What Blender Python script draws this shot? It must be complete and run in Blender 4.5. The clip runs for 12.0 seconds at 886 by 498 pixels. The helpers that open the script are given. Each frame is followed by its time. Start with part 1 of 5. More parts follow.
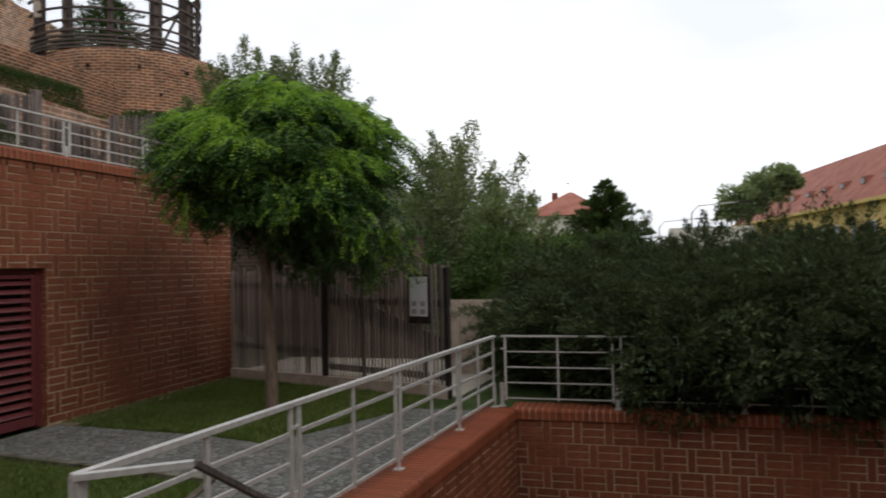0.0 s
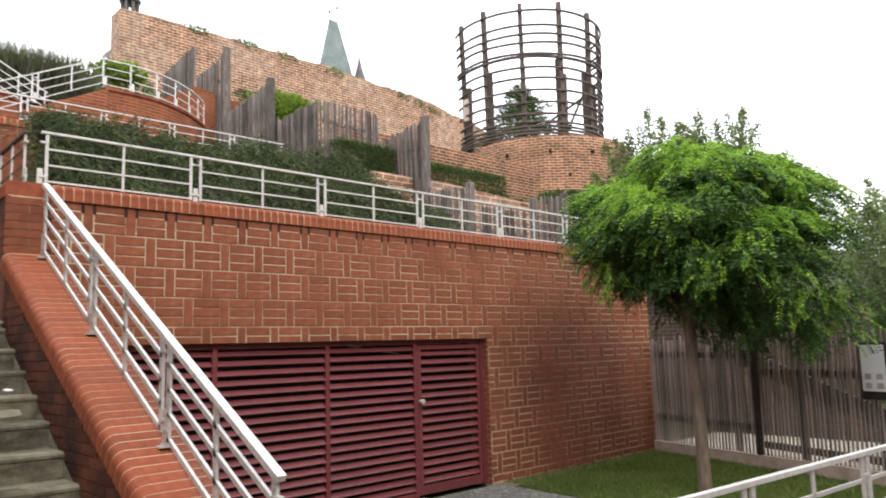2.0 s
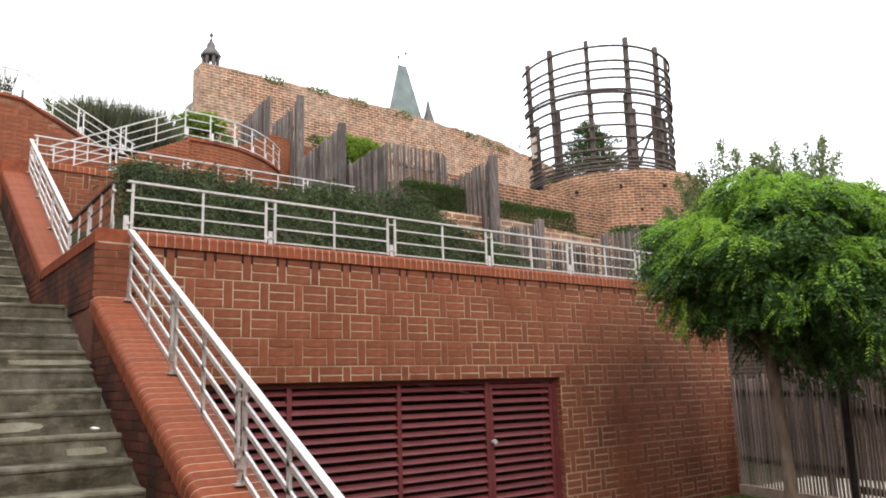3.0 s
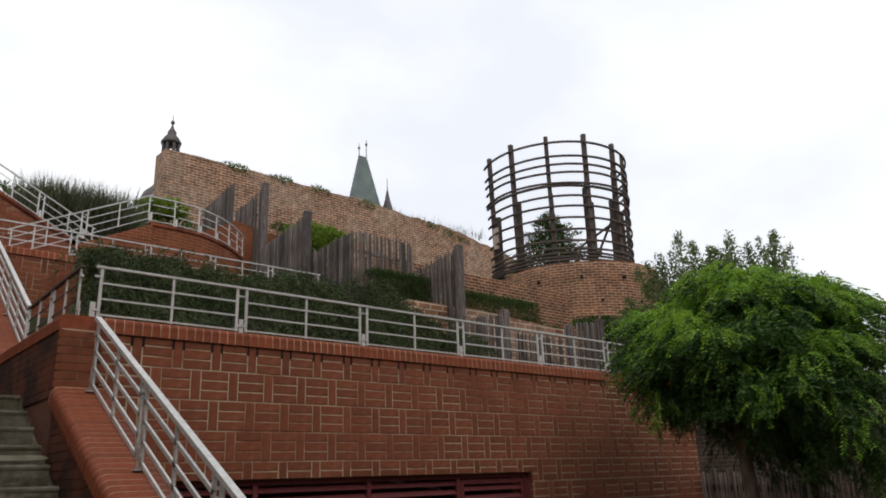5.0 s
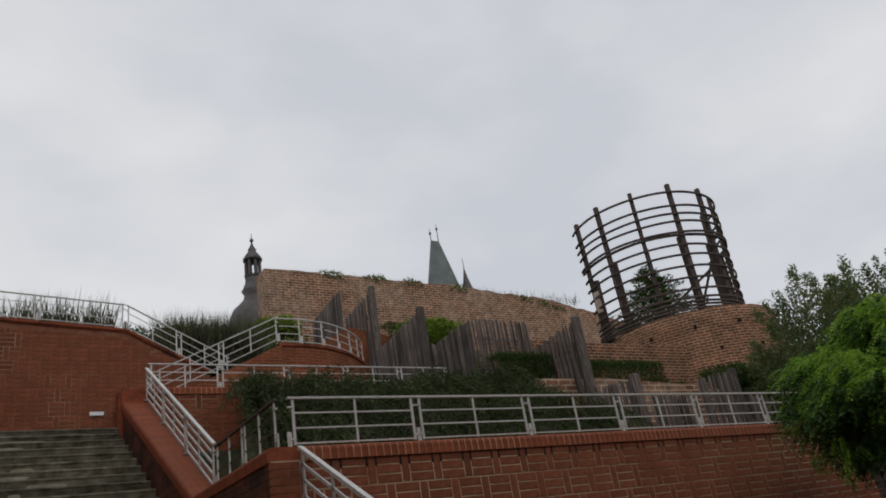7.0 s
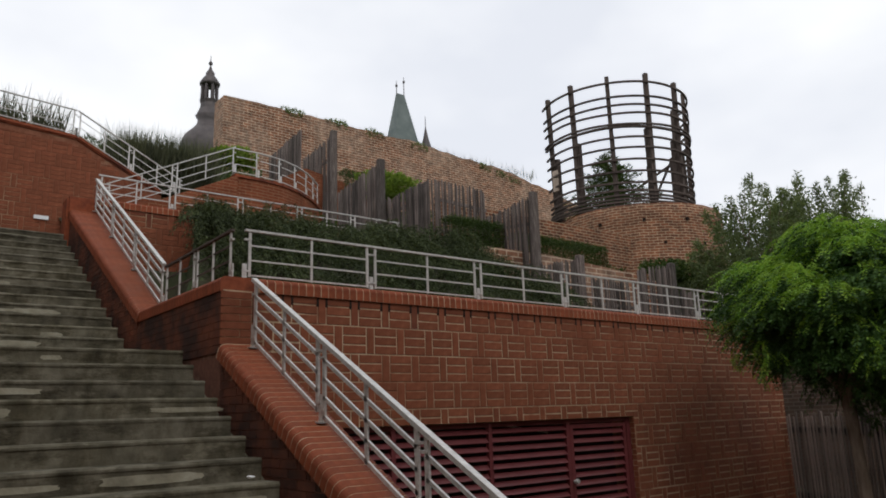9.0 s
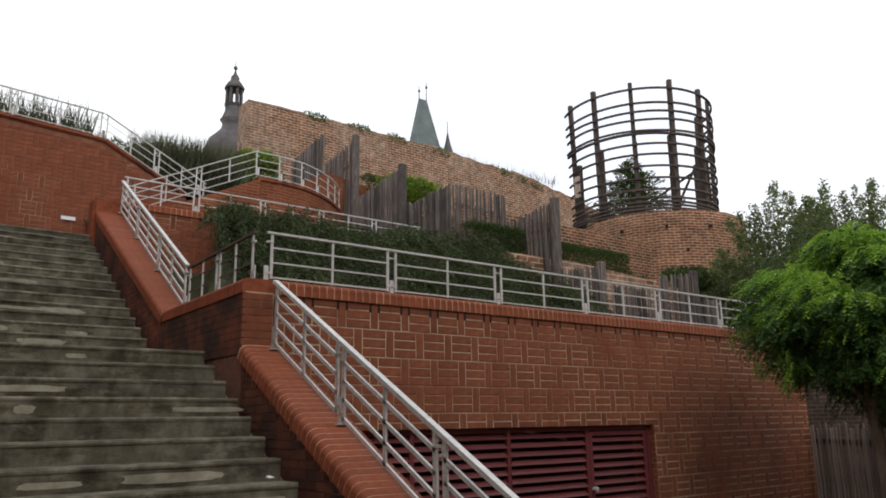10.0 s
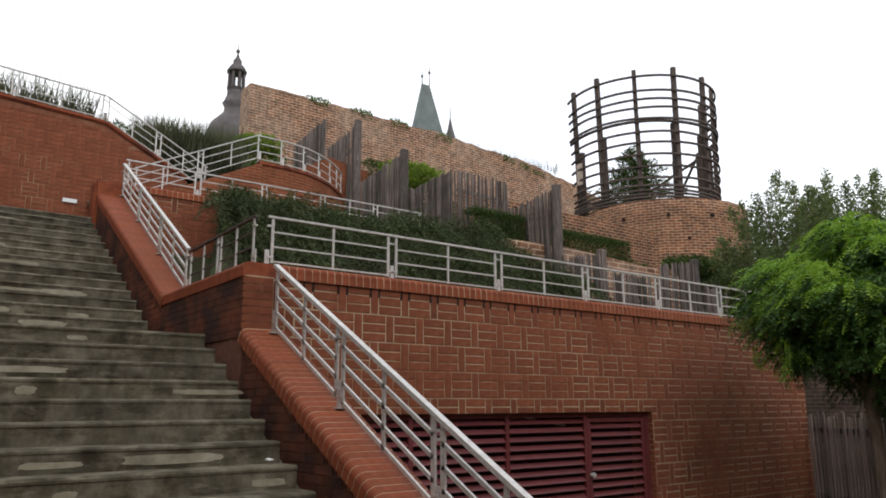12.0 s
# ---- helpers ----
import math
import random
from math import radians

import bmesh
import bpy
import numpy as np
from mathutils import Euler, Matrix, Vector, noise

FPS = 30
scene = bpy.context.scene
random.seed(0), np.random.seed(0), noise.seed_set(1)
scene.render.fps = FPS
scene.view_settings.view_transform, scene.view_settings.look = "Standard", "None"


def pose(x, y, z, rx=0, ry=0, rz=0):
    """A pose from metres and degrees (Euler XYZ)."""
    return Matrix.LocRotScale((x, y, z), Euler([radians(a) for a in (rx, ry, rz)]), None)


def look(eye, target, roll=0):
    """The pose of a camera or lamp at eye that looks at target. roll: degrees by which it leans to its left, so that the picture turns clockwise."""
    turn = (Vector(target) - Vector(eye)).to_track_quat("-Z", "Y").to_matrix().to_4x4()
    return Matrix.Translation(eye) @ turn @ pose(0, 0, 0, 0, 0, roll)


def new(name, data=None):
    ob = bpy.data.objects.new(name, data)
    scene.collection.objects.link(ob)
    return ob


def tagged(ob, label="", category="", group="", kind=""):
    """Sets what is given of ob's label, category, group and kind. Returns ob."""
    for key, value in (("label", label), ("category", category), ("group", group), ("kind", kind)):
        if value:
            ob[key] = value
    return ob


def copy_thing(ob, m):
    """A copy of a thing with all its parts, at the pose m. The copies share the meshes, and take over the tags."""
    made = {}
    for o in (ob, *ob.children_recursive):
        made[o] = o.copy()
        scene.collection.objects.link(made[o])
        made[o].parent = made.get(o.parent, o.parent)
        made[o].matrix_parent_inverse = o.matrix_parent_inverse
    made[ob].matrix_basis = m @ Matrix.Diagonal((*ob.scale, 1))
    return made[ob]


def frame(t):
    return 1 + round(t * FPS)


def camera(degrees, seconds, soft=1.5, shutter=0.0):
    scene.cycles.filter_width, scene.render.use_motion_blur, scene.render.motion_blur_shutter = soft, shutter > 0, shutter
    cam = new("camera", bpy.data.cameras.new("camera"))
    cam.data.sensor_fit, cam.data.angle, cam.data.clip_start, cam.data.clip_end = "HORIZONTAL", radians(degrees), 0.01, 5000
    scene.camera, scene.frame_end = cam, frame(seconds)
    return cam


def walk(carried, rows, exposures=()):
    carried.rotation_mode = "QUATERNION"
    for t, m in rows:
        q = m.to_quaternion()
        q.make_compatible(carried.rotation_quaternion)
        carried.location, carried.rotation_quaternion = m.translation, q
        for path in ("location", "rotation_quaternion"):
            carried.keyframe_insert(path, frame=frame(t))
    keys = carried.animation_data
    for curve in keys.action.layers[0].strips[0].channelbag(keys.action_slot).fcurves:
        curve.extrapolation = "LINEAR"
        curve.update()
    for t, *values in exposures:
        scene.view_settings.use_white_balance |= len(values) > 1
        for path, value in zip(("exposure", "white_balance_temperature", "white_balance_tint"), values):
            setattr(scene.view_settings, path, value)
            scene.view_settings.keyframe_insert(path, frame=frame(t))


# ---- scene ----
cam = camera(61.5, 12.0, soft=1.8, shutter=0.3)
PATH = [
    (0, (-1.616, -7.68, 1.96), (0.303, -7.118, 2.008), -1.3),
    (0.5, (-1.624, -7.616, 1.958), (0.185, -6.764, 2.011), -1.4),
    (1, (-1.628, -7.514, 1.959), (0.011, -6.377, 2.1), -2.3),
    (1.5, (-1.643, -7.486, 1.967), (-0.16, -6.16, 2.171), -2.3),
    (2, (-1.656, -7.446, 1.949), (-0.293, -6.007, 2.211), -1.7),
    (2.5, (-1.638, -7.47, 1.933), (-0.379, -5.948, 2.244), -2.7),
    (4.5, (-1.754, -7.438, 1.971), (-0.608, -5.89, 2.512), -0.3),
    (5, (-1.782, -7.308, 1.963), (-0.513, -5.882, 2.561), -2.1),
    (5.5, (-1.821, -7.199, 1.962), (-0.667, -5.7, 2.611), -7.3),
    (6, (-2.122, -7.198, 1.992), (-0.972, -5.763, 2.778), -7.6),
    (6.5, (-2.508, -7.161, 2.079), (-1.447, -5.682, 2.907), -10.9),
    (8.5, (-2.768, -6.948, 2.15), (-1.571, -5.437, 2.686), -1.9),
    (9, (-2.764, -6.966, 2.144), (-1.546, -5.442, 2.583), -1.9),
    (9.5, (-2.772, -6.975, 2.134), (-1.578, -5.438, 2.592), -1.1),
    (10, (-2.767, -6.975, 2.131), (-1.595, -5.42, 2.585), -0.9),
    (10.5, (-2.774, -6.995, 2.124), (-1.617, -5.429, 2.584), -0.4),
    (11, (-2.773, -6.981, 2.121), (-1.606, -5.417, 2.56), -0.4),
    (11.5, (-2.772, -6.985, 2.126), (-1.602, -5.419, 2.549), -0.2),
    (12, (-2.763, -6.986, 2.126), (-1.589, -5.421, 2.544), -0.3),
]
EXPOSURES = [(0.0, -0.4), (0.6, 0.15), (1.2, 0.75), (1.8, 1.0), (2.7, 0.95), (4.4, -0.08), (5.5, -0.75), (6.5, -1.1), (8.3, -1.05), (9.0, -0.6), (9.6, -0.3), (11.0, -0.25), (12.0, -0.12)]
walk(cam, [(t, look(eye, target, roll)) for t, eye, target, roll in PATH], EXPOSURES)

# ---- light ----
world = bpy.data.worlds.new("overcast")
scene.world = world
world.use_nodes = True
wn, wl = world.node_tree.nodes, world.node_tree.links
wn.clear()
w_out = wn.new("ShaderNodeOutputWorld")
w_bg = wn.new("ShaderNodeBackground")
w_sky = wn.new("ShaderNodeTexSky")
w_sky.sky_type = "NISHITA"
w_sky.sun_disc = False
w_sky.sun_elevation = radians(45)
w_sky.sun_rotation = radians(197)
w_mix = wn.new("ShaderNodeMixRGB")
w_mix.inputs[0].default_value = 0.93
w_co = wn.new("ShaderNodeTexCoord")
w_map = wn.new("ShaderNodeMapping")
w_map.inputs["Scale"].default_value = (1.6, 1.6, 3.2)
w_no = wn.new("ShaderNodeTexNoise")
w_no.inputs["Scale"].default_value = 1.5
w_no.inputs["Detail"].default_value = 4.0
w_no.inputs["Roughness"].default_value = 0.5
w_ramp = wn.new("ShaderNodeValToRGB")
w_ramp.color_ramp.elements[0].position = 0.33
w_ramp.color_ramp.elements[0].color = (8.6, 8.9, 9.6, 1)
w_ramp.color_ramp.elements[1].position = 0.68
w_ramp.color_ramp.elements[1].color = (11.2, 11.3, 11.5, 1)
wl.new(w_co.outputs["Generated"], w_map.inputs["Vector"])
wl.new(w_map.outputs[0], w_no.inputs["Vector"])
wl.new(w_no.outputs[0], w_ramp.inputs[0])
wl.new(w_sky.outputs[0], w_mix.inputs[1])
wl.new(w_ramp.outputs[0], w_mix.inputs[2])
wl.new(w_mix.outputs[0], w_bg.inputs["Color"])
w_bg.inputs["Strength"].default_value = 0.15
wl.new(w_bg.outputs[0], w_out.inputs["Surface"])

sun = new("sun", bpy.data.lights.new("sun", "SUN"))
sun.data.energy = 0.75
sun.data.angle = radians(28)
sun.data.color = (1.0, 0.96, 0.9)
sun.matrix_world = look((0, 0, 60), (17, 57, 0))


# ---- materials ----
def mat(name, rough=0.8, metal=0.0):
    m = bpy.data.materials.new(name)
    m.use_nodes = True
    b = m.node_tree.nodes["Principled BSDF"]
    b.inputs["Roughness"].default_value = rough
    b.inputs["Metallic"].default_value = metal
    if rough > 0.7:
        b.inputs["Specular IOR Level"].default_value = 0.2
    return m, m.node_tree.nodes, m.node_tree.links, b


def noise_node(n, l, scale, detail=4.0, coords="Object", stretch=None, rough=0.55):
    co = n.new("ShaderNodeTexCoord")
    no = n.new("ShaderNodeTexNoise")
    no.inputs["Scale"].default_value = scale
    no.inputs["Detail"].default_value = detail
    no.inputs["Roughness"].default_value = rough
    if stretch:
        mp = n.new("ShaderNodeMapping")
        mp.inputs["Scale"].default_value = stretch
        l.new(co.outputs[coords], mp.inputs["Vector"])
        l.new(mp.outputs[0], no.inputs["Vector"])
    else:
        l.new(co.outputs[coords], no.inputs["Vector"])
    return no


def ramp_node(n, l, src, stops):
    r = n.new("ShaderNodeValToRGB")
    e = r.color_ramp.elements
    e[0].position, e[0].color = stops[0][0], (*stops[0][1], 1)
    e[1].position, e[1].color = stops[-1][0], (*stops[-1][1], 1)
    for p, c in stops[1:-1]:
        x = e.new(p)
        x.color = (*c, 1)
    l.new(src, r.inputs[0])
    return r


def mix_node(n, l, kind, fac, a, b):
    x = n.new("ShaderNodeMixRGB")
    x.blend_type = kind
    for s, v in ((0, fac), (1, a), (2, b)):
        if isinstance(v, (int, float)):
            x.inputs[s].default_value = v
        elif isinstance(v, tuple):
            x.inputs[s].default_value = (*v, 1)
        else:
            l.new(v, x.inputs[s])
    return x.outputs[0]


def bump_node(n, l, b, src, strength, dist=0.01):
    bp = n.new("ShaderNodeBump")
    bp.inputs["Strength"].default_value = strength
    bp.inputs["Distance"].default_value = dist
    l.new(src, bp.inputs["Height"])
    l.new(bp.outputs[0], b.inputs["Normal"])


def surface(name, stops, scale, rough=0.8, metal=0.0, spots=None, spot_scale=1.2, spot_range=(0.5, 0.68), bump=0.3,
            bump_scale=60.0, vary=0.0, island=False, stretch=None, dist=0.01):
    """Two scales of noise over a colour ramp, blotches of a second colour, and a fine relief."""
    m, n, l, b = mat(name, rough, metal)
    coords = "Object"
    a = noise_node(n, l, scale, 5.0, coords, stretch)
    col = ramp_node(n, l, a.outputs[0], stops).outputs[0]
    if spots:
        s = noise_node(n, l, spot_scale, 6.0, coords, None, 0.62)
        f = ramp_node(n, l, s.outputs[0], [(spot_range[0], (0, 0, 0)), (spot_range[1], (1, 1, 1))]).outputs[0]
        col = mix_node(n, l, "MIX", f, col, spots)
    if vary:
        if island:
            r = n.new("ShaderNodeNewGeometry").outputs["Random Per Island"]
        else:
            r = n.new("ShaderNodeObjectInfo").outputs["Random"]
        v = ramp_node(n, l, r, [(0.0, (1 - vary,) * 3), (0.5, (1, 1 - vary * 0.1, 1 - vary * 0.15)), (1.0, (1 + vary, 1 + vary * 0.8, 1 + vary * 0.8))]).outputs[0]
        col = mix_node(n, l, "MULTIPLY", 1.0, col, v)
    l.new(col, b.inputs["Base Color"])
    if bump:
        g = noise_node(n, l, bump_scale, 3.0, coords, stretch)
        bump_node(n, l, b, g.outputs[0], bump, dist)
    return m


def brick_piece(name, island):
    return surface(name, [(0.3, (0.163, 0.050, 0.024)), (0.55, (0.213, 0.070, 0.035)), (0.75, (0.253, 0.092, 0.048))], 9.0, 0.82,
                   spots=(0.13, 0.04, 0.025), spot_scale=0.9, spot_range=(0.5, 0.75), bump=0.25, bump_scale=90, vary=0.13, island=island, dist=0.004)


M_BRICK = brick_piece("red_brick", False)
M_BRICK_JOINED = brick_piece("red_brick_joined", True)
# stair-side bricks: colour darkened for grime and for the shade on that side
M_BRICK_SHADE_GRIME = surface("shade_and_grime_brick", [(0.3, (0.13, 0.042, 0.022)), (0.7, (0.20, 0.066, 0.034))], 9.0, 0.85,
                        spots=(0.045, 0.024, 0.018), spot_scale=1.7, spot_range=(0.36, 0.6), bump=0.3, bump_scale=70, vary=0.18, island=True, dist=0.005)
M_COPING = surface("glazed_coping_brick", [(0.3, (0.18, 0.044, 0.019)), (0.7, (0.275, 0.076, 0.032))], 14.0, 0.71,
                   spots=(0.10, 0.030, 0.018), spot_scale=2.6, spot_range=(0.47, 0.66), bump=0.15, bump_scale=80, vary=0.15, dist=0.004)
M_MORTAR = surface("cream_mortar", [(0.3, (0.42, 0.305, 0.195)), (0.7, (0.56, 0.44, 0.305))], 9.0, 0.9,
                   spots=(0.235, 0.10, 0.055), spot_scale=1.1, spot_range=(0.46, 0.65), bump=0.4, bump_scale=150)
M_MORTAR_RED = surface("stained_red_mortar", [(0.3, (0.17, 0.065, 0.036)), (0.7, (0.26, 0.11, 0.065))], 12.0, 0.9,
                       spots=(0.42, 0.30, 0.19), spot_scale=0.9, spot_range=(0.52, 0.66), bump=0.4, bump_scale=120)
M_MORTAR_DARK = surface("dark_mortar", [(0.3, (0.12, 0.055, 0.038)), (0.7, (0.2, 0.09, 0.06))], 20.0, 0.9,
                        spots=(0.3, 0.2, 0.14), spot_scale=2.0, spot_range=(0.55, 0.7), bump=0.4, bump_scale=150)


def stained_concrete(name):
    """Grey concrete with dark run-off streaks, damp blotches and pale lime."""
    m, n, l, b = mat(name, 0.86)
    a = noise_node(n, l, 5.0, 6.0)
    col = ramp_node(n, l, a.outputs[0], [(0.3, (0.078, 0.07, 0.05)), (0.5, (0.132, 0.12, 0.087)), (0.72, (0.21, 0.19, 0.145))]).outputs[0]
    s = noise_node(n, l, 2.0, 5.0, "Object", (2.2, 1.0, 0.9), 0.65)
    f = ramp_node(n, l, s.outputs[0], [(0.42, (1, 1, 1)), (0.66, (0.55, 0.53, 0.46))]).outputs[0]
    col = mix_node(n, l, "MULTIPLY", 1.0, col, f)
    p = noise_node(n, l, 2.6, 6.0, "Object", (1.0, 1.0, 2.2), 0.72)
    g = ramp_node(n, l, p.outputs[0], [(0.56, (0, 0, 0)), (0.66, (1, 1, 1))]).outputs[0]
    col = mix_node(n, l, "MIX", mix_node(n, l, "MULTIPLY", 1.0, g, (0.65, 0.65, 0.65)), col, (0.22, 0.20, 0.15))
    dk = noise_node(n, l, 4.2, 6.0, "Object", (0.6, 1.0, 1.6), 0.7)
    dkf = ramp_node(n, l, dk.outputs[0], [(0.5, (1, 1, 1)), (0.62, (0.5, 0.48, 0.42))]).outputs[0]
    col = mix_node(n, l, "MULTIPLY", 1.0, col, dkf)
    r = n.new("ShaderNodeObjectInfo").outputs["Random"]
    v = ramp_node(n, l, r, [(0.0, (0.85, 0.85, 0.85)), (1.0, (1.15, 1.15, 1.12))]).outputs[0]
    l.new(mix_node(n, l, "MULTIPLY", 1.0, col, v), b.inputs["Base Color"])
    k = noise_node(n, l, 45.0, 4.0)
    bump_node(n, l, b, k.outputs[0], 0.5, 0.01)
    return m


M_CONCRETE = stained_concrete("weathered_concrete")
M_PATCH = surface("flaked_concrete", [(0.3, (0.20, 0.185, 0.135)), (0.5, (0.30, 0.28, 0.205)), (0.7, (0.40, 0.38, 0.30))], 6.0, 0.9, bump=0.5, bump_scale=40)
M_STEEL = surface("galvanised_steel", [(0.3, (0.44, 0.43, 0.405)), (0.7, (0.62, 0.61, 0.58))], 22.0, 0.5, 0.3, bump=0.05, bump_scale=120, vary=0.06)
M_MAROON = surface("maroon_painted_steel", [(0.3, (0.115, 0.024, 0.027)), (0.7, (0.165, 0.037, 0.039))], 6.0, 0.45,
                   spots=(0.12, 0.03, 0.03), spot_scale=3.0, bump=0.05, vary=0.08)
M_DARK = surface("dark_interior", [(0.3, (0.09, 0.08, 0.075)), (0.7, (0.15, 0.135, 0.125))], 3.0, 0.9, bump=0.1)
# near-black colour for the shade inside holes that are not cut
M_HOLE_SHADE = surface("hole_shade", [(0.3, (0.015, 0.01, 0.008)), (0.7, (0.03, 0.02, 0.016))], 20.0, 0.9, bump=0.0)
M_GRASS = surface("lawn", [(0.3, (0.028, 0.048, 0.012)), (0.55, (0.05, 0.085, 0.02)), (0.75, (0.085, 0.10, 0.035))], 2.5, 0.95,
                  spots=(0.10, 0.085, 0.05), spot_scale=0.8, spot_range=(0.55, 0.75), bump=0.8, bump_scale=70, dist=0.03)
M_EARTH = surface("planted_earth", [(0.3, (0.035, 0.032, 0.02)), (0.7, (0.075, 0.07, 0.04))], 4.0, 0.95,
                  spots=(0.035, 0.06, 0.018), spot_scale=1.5, bump=0.8, bump_scale=25, dist=0.03)


def cobbles(name):
    m, n, l, b = mat(name, 0.85)
    co = n.new("ShaderNodeTexCoord")
    v = n.new("ShaderNodeTexVoronoi")
    v.feature = "DISTANCE_TO_EDGE"
    v.inputs["Scale"].default_value = 13.0
    l.new(co.outputs["Object"], v.inputs["Vector"])
    c = n.new("ShaderNodeTexVoronoi")
    c.inputs["Scale"].default_value = 13.0
    l.new(co.outputs["Object"], c.inputs["Vector"])
    tone = ramp_node(n, l, c.outputs["Color"], [(0.1, (0.10, 0.098, 0.09)), (0.9, (0.22, 0.215, 0.20))]).outputs[0]
    gap = ramp_node(n, l, v.outputs["Distance"], [(0.02, (0, 0, 0)), (0.09, (1, 1, 1))]).outputs[0]
    a = noise_node(n, l, 1.6, 5.0)
    grass = ramp_node(n, l, a.outputs[0], [(0.5, (0.06, 0.055, 0.04)), (0.65, (0.05, 0.07, 0.025))]).outputs[0]
    l.new(mix_node(n, l, "MIX", gap, grass, tone), b.inputs["Base Color"])
    bump_node(n, l, b, v.outputs["Distance"], 0.9, 0.03)
    return m


M_GRAVEL = cobbles("cobbled_path")
M_PALE_GRAVEL = surface("pale_gravel", [(0.3, (0.32, 0.28, 0.22)), (0.7, (0.48, 0.43, 0.36))], 30.0, 0.9, bump=0.6, bump_scale=40)
M_SOIL = surface("bare_soil", [(0.3, (0.13, 0.095, 0.062)), (0.7, (0.22, 0.165, 0.115))], 12.0, 0.95, bump=0.5, bump_scale=50)
M_PAVING = surface("landing_concrete", [(0.3, (0.13, 0.125, 0.11)), (0.7, (0.22, 0.21, 0.185))], 3.0, 0.88, spots=(0.1, 0.095, 0.08), bump=0.4)
M_WOOD = surface("weathered_grey_wood", [(0.3, (0.055, 0.047, 0.042)), (0.55, (0.14, 0.121, 0.11)), (0.75, (0.28, 0.252, 0.23))], 6.0, 0.9,
                 stretch=(9, 9, 0.6), bump=0.5, bump_scale=14, vary=0.5, dist=0.006)
M_SLAT = surface("brown_fence_slat", [(0.3, (0.14, 0.115, 0.10)), (0.55, (0.26, 0.22, 0.195)), (0.75, (0.38, 0.335, 0.30))], 5.0, 0.9,
                 stretch=(9, 9, 0.6), bump=0.4, bump_scale=14, vary=0.4, dist=0.005)
M_TIMBER = surface("dark_cage_timber", [(0.3, (0.05, 0.038, 0.032)), (0.7, (0.115, 0.092, 0.08))], 3.0, 0.85, stretch=(5, 5, 0.6), bump=0.4,
                   bump_scale=10, vary=0.2)
M_SILL = surface("pale_fence_beam", [(0.3, (0.36, 0.28, 0.22)), (0.7, (0.54, 0.44, 0.36))], 5.0, 0.9, bump=0.3)
M_BLACK = surface("dark_fence_rail", [(0.3, (0.018, 0.015, 0.014)), (0.7, (0.04, 0.034, 0.03))], 8.0, 0.8, bump=0.2)
M_BARK = surface("smooth_bark", [(0.3, (0.11, 0.08, 0.058)), (0.7, (0.23, 0.175, 0.13))], 6.0, 0.92, stretch=(3, 3, 0.7), bump=0.6, bump_scale=20)
M_COPPER = surface("green_copper", [(0.3, (0.10, 0.125, 0.12)), (0.7, (0.17, 0.20, 0.19))], 0.5, 0.65, spots=(0.10, 0.12, 0.115), spot_scale=0.35, bump=0.1)
M_LEAD = surface("dark_roof_metal", [(0.3, (0.045, 0.036, 0.036)), (0.7, (0.10, 0.08, 0.078))], 0.8, 0.55, bump=0.1)
M_ROOF = surface("red_roof_tile", [(0.3, (0.24, 0.085, 0.06)), (0.7, (0.37, 0.155, 0.115))], 0.8, 0.8, bump=0.4, bump_scale=6, dist=0.05)
M_YELLOW = surface("yellow_render", [(0.3, (0.52, 0.37, 0.13)), (0.7, (0.62, 0.46, 0.18))], 0.4, 0.9, bump=0.1)
M_PALE = surface("pale_render", [(0.3, (0.55, 0.50, 0.42)), (0.7, (0.66, 0.62, 0.54))], 0.4, 0.9, bump=0.1)
M_WHITE = surface("white_sheet", [(0.3, (0.72, 0.73, 0.74)), (0.7, (0.82, 0.83, 0.83))], 3.0, 0.5, bump=0.0)
M_GREYINK = surface("grey_print", [(0.3, (0.35, 0.33, 0.34)), (0.7, (0.45, 0.42, 0.43))], 9.0, 0.6, bump=0.0)
M_GLASS = surface("dim_window", [(0.3, (0.03, 0.035, 0.04)), (0.7, (0.06, 0.065, 0.07))], 1.0, 0.15, bump=0.0)


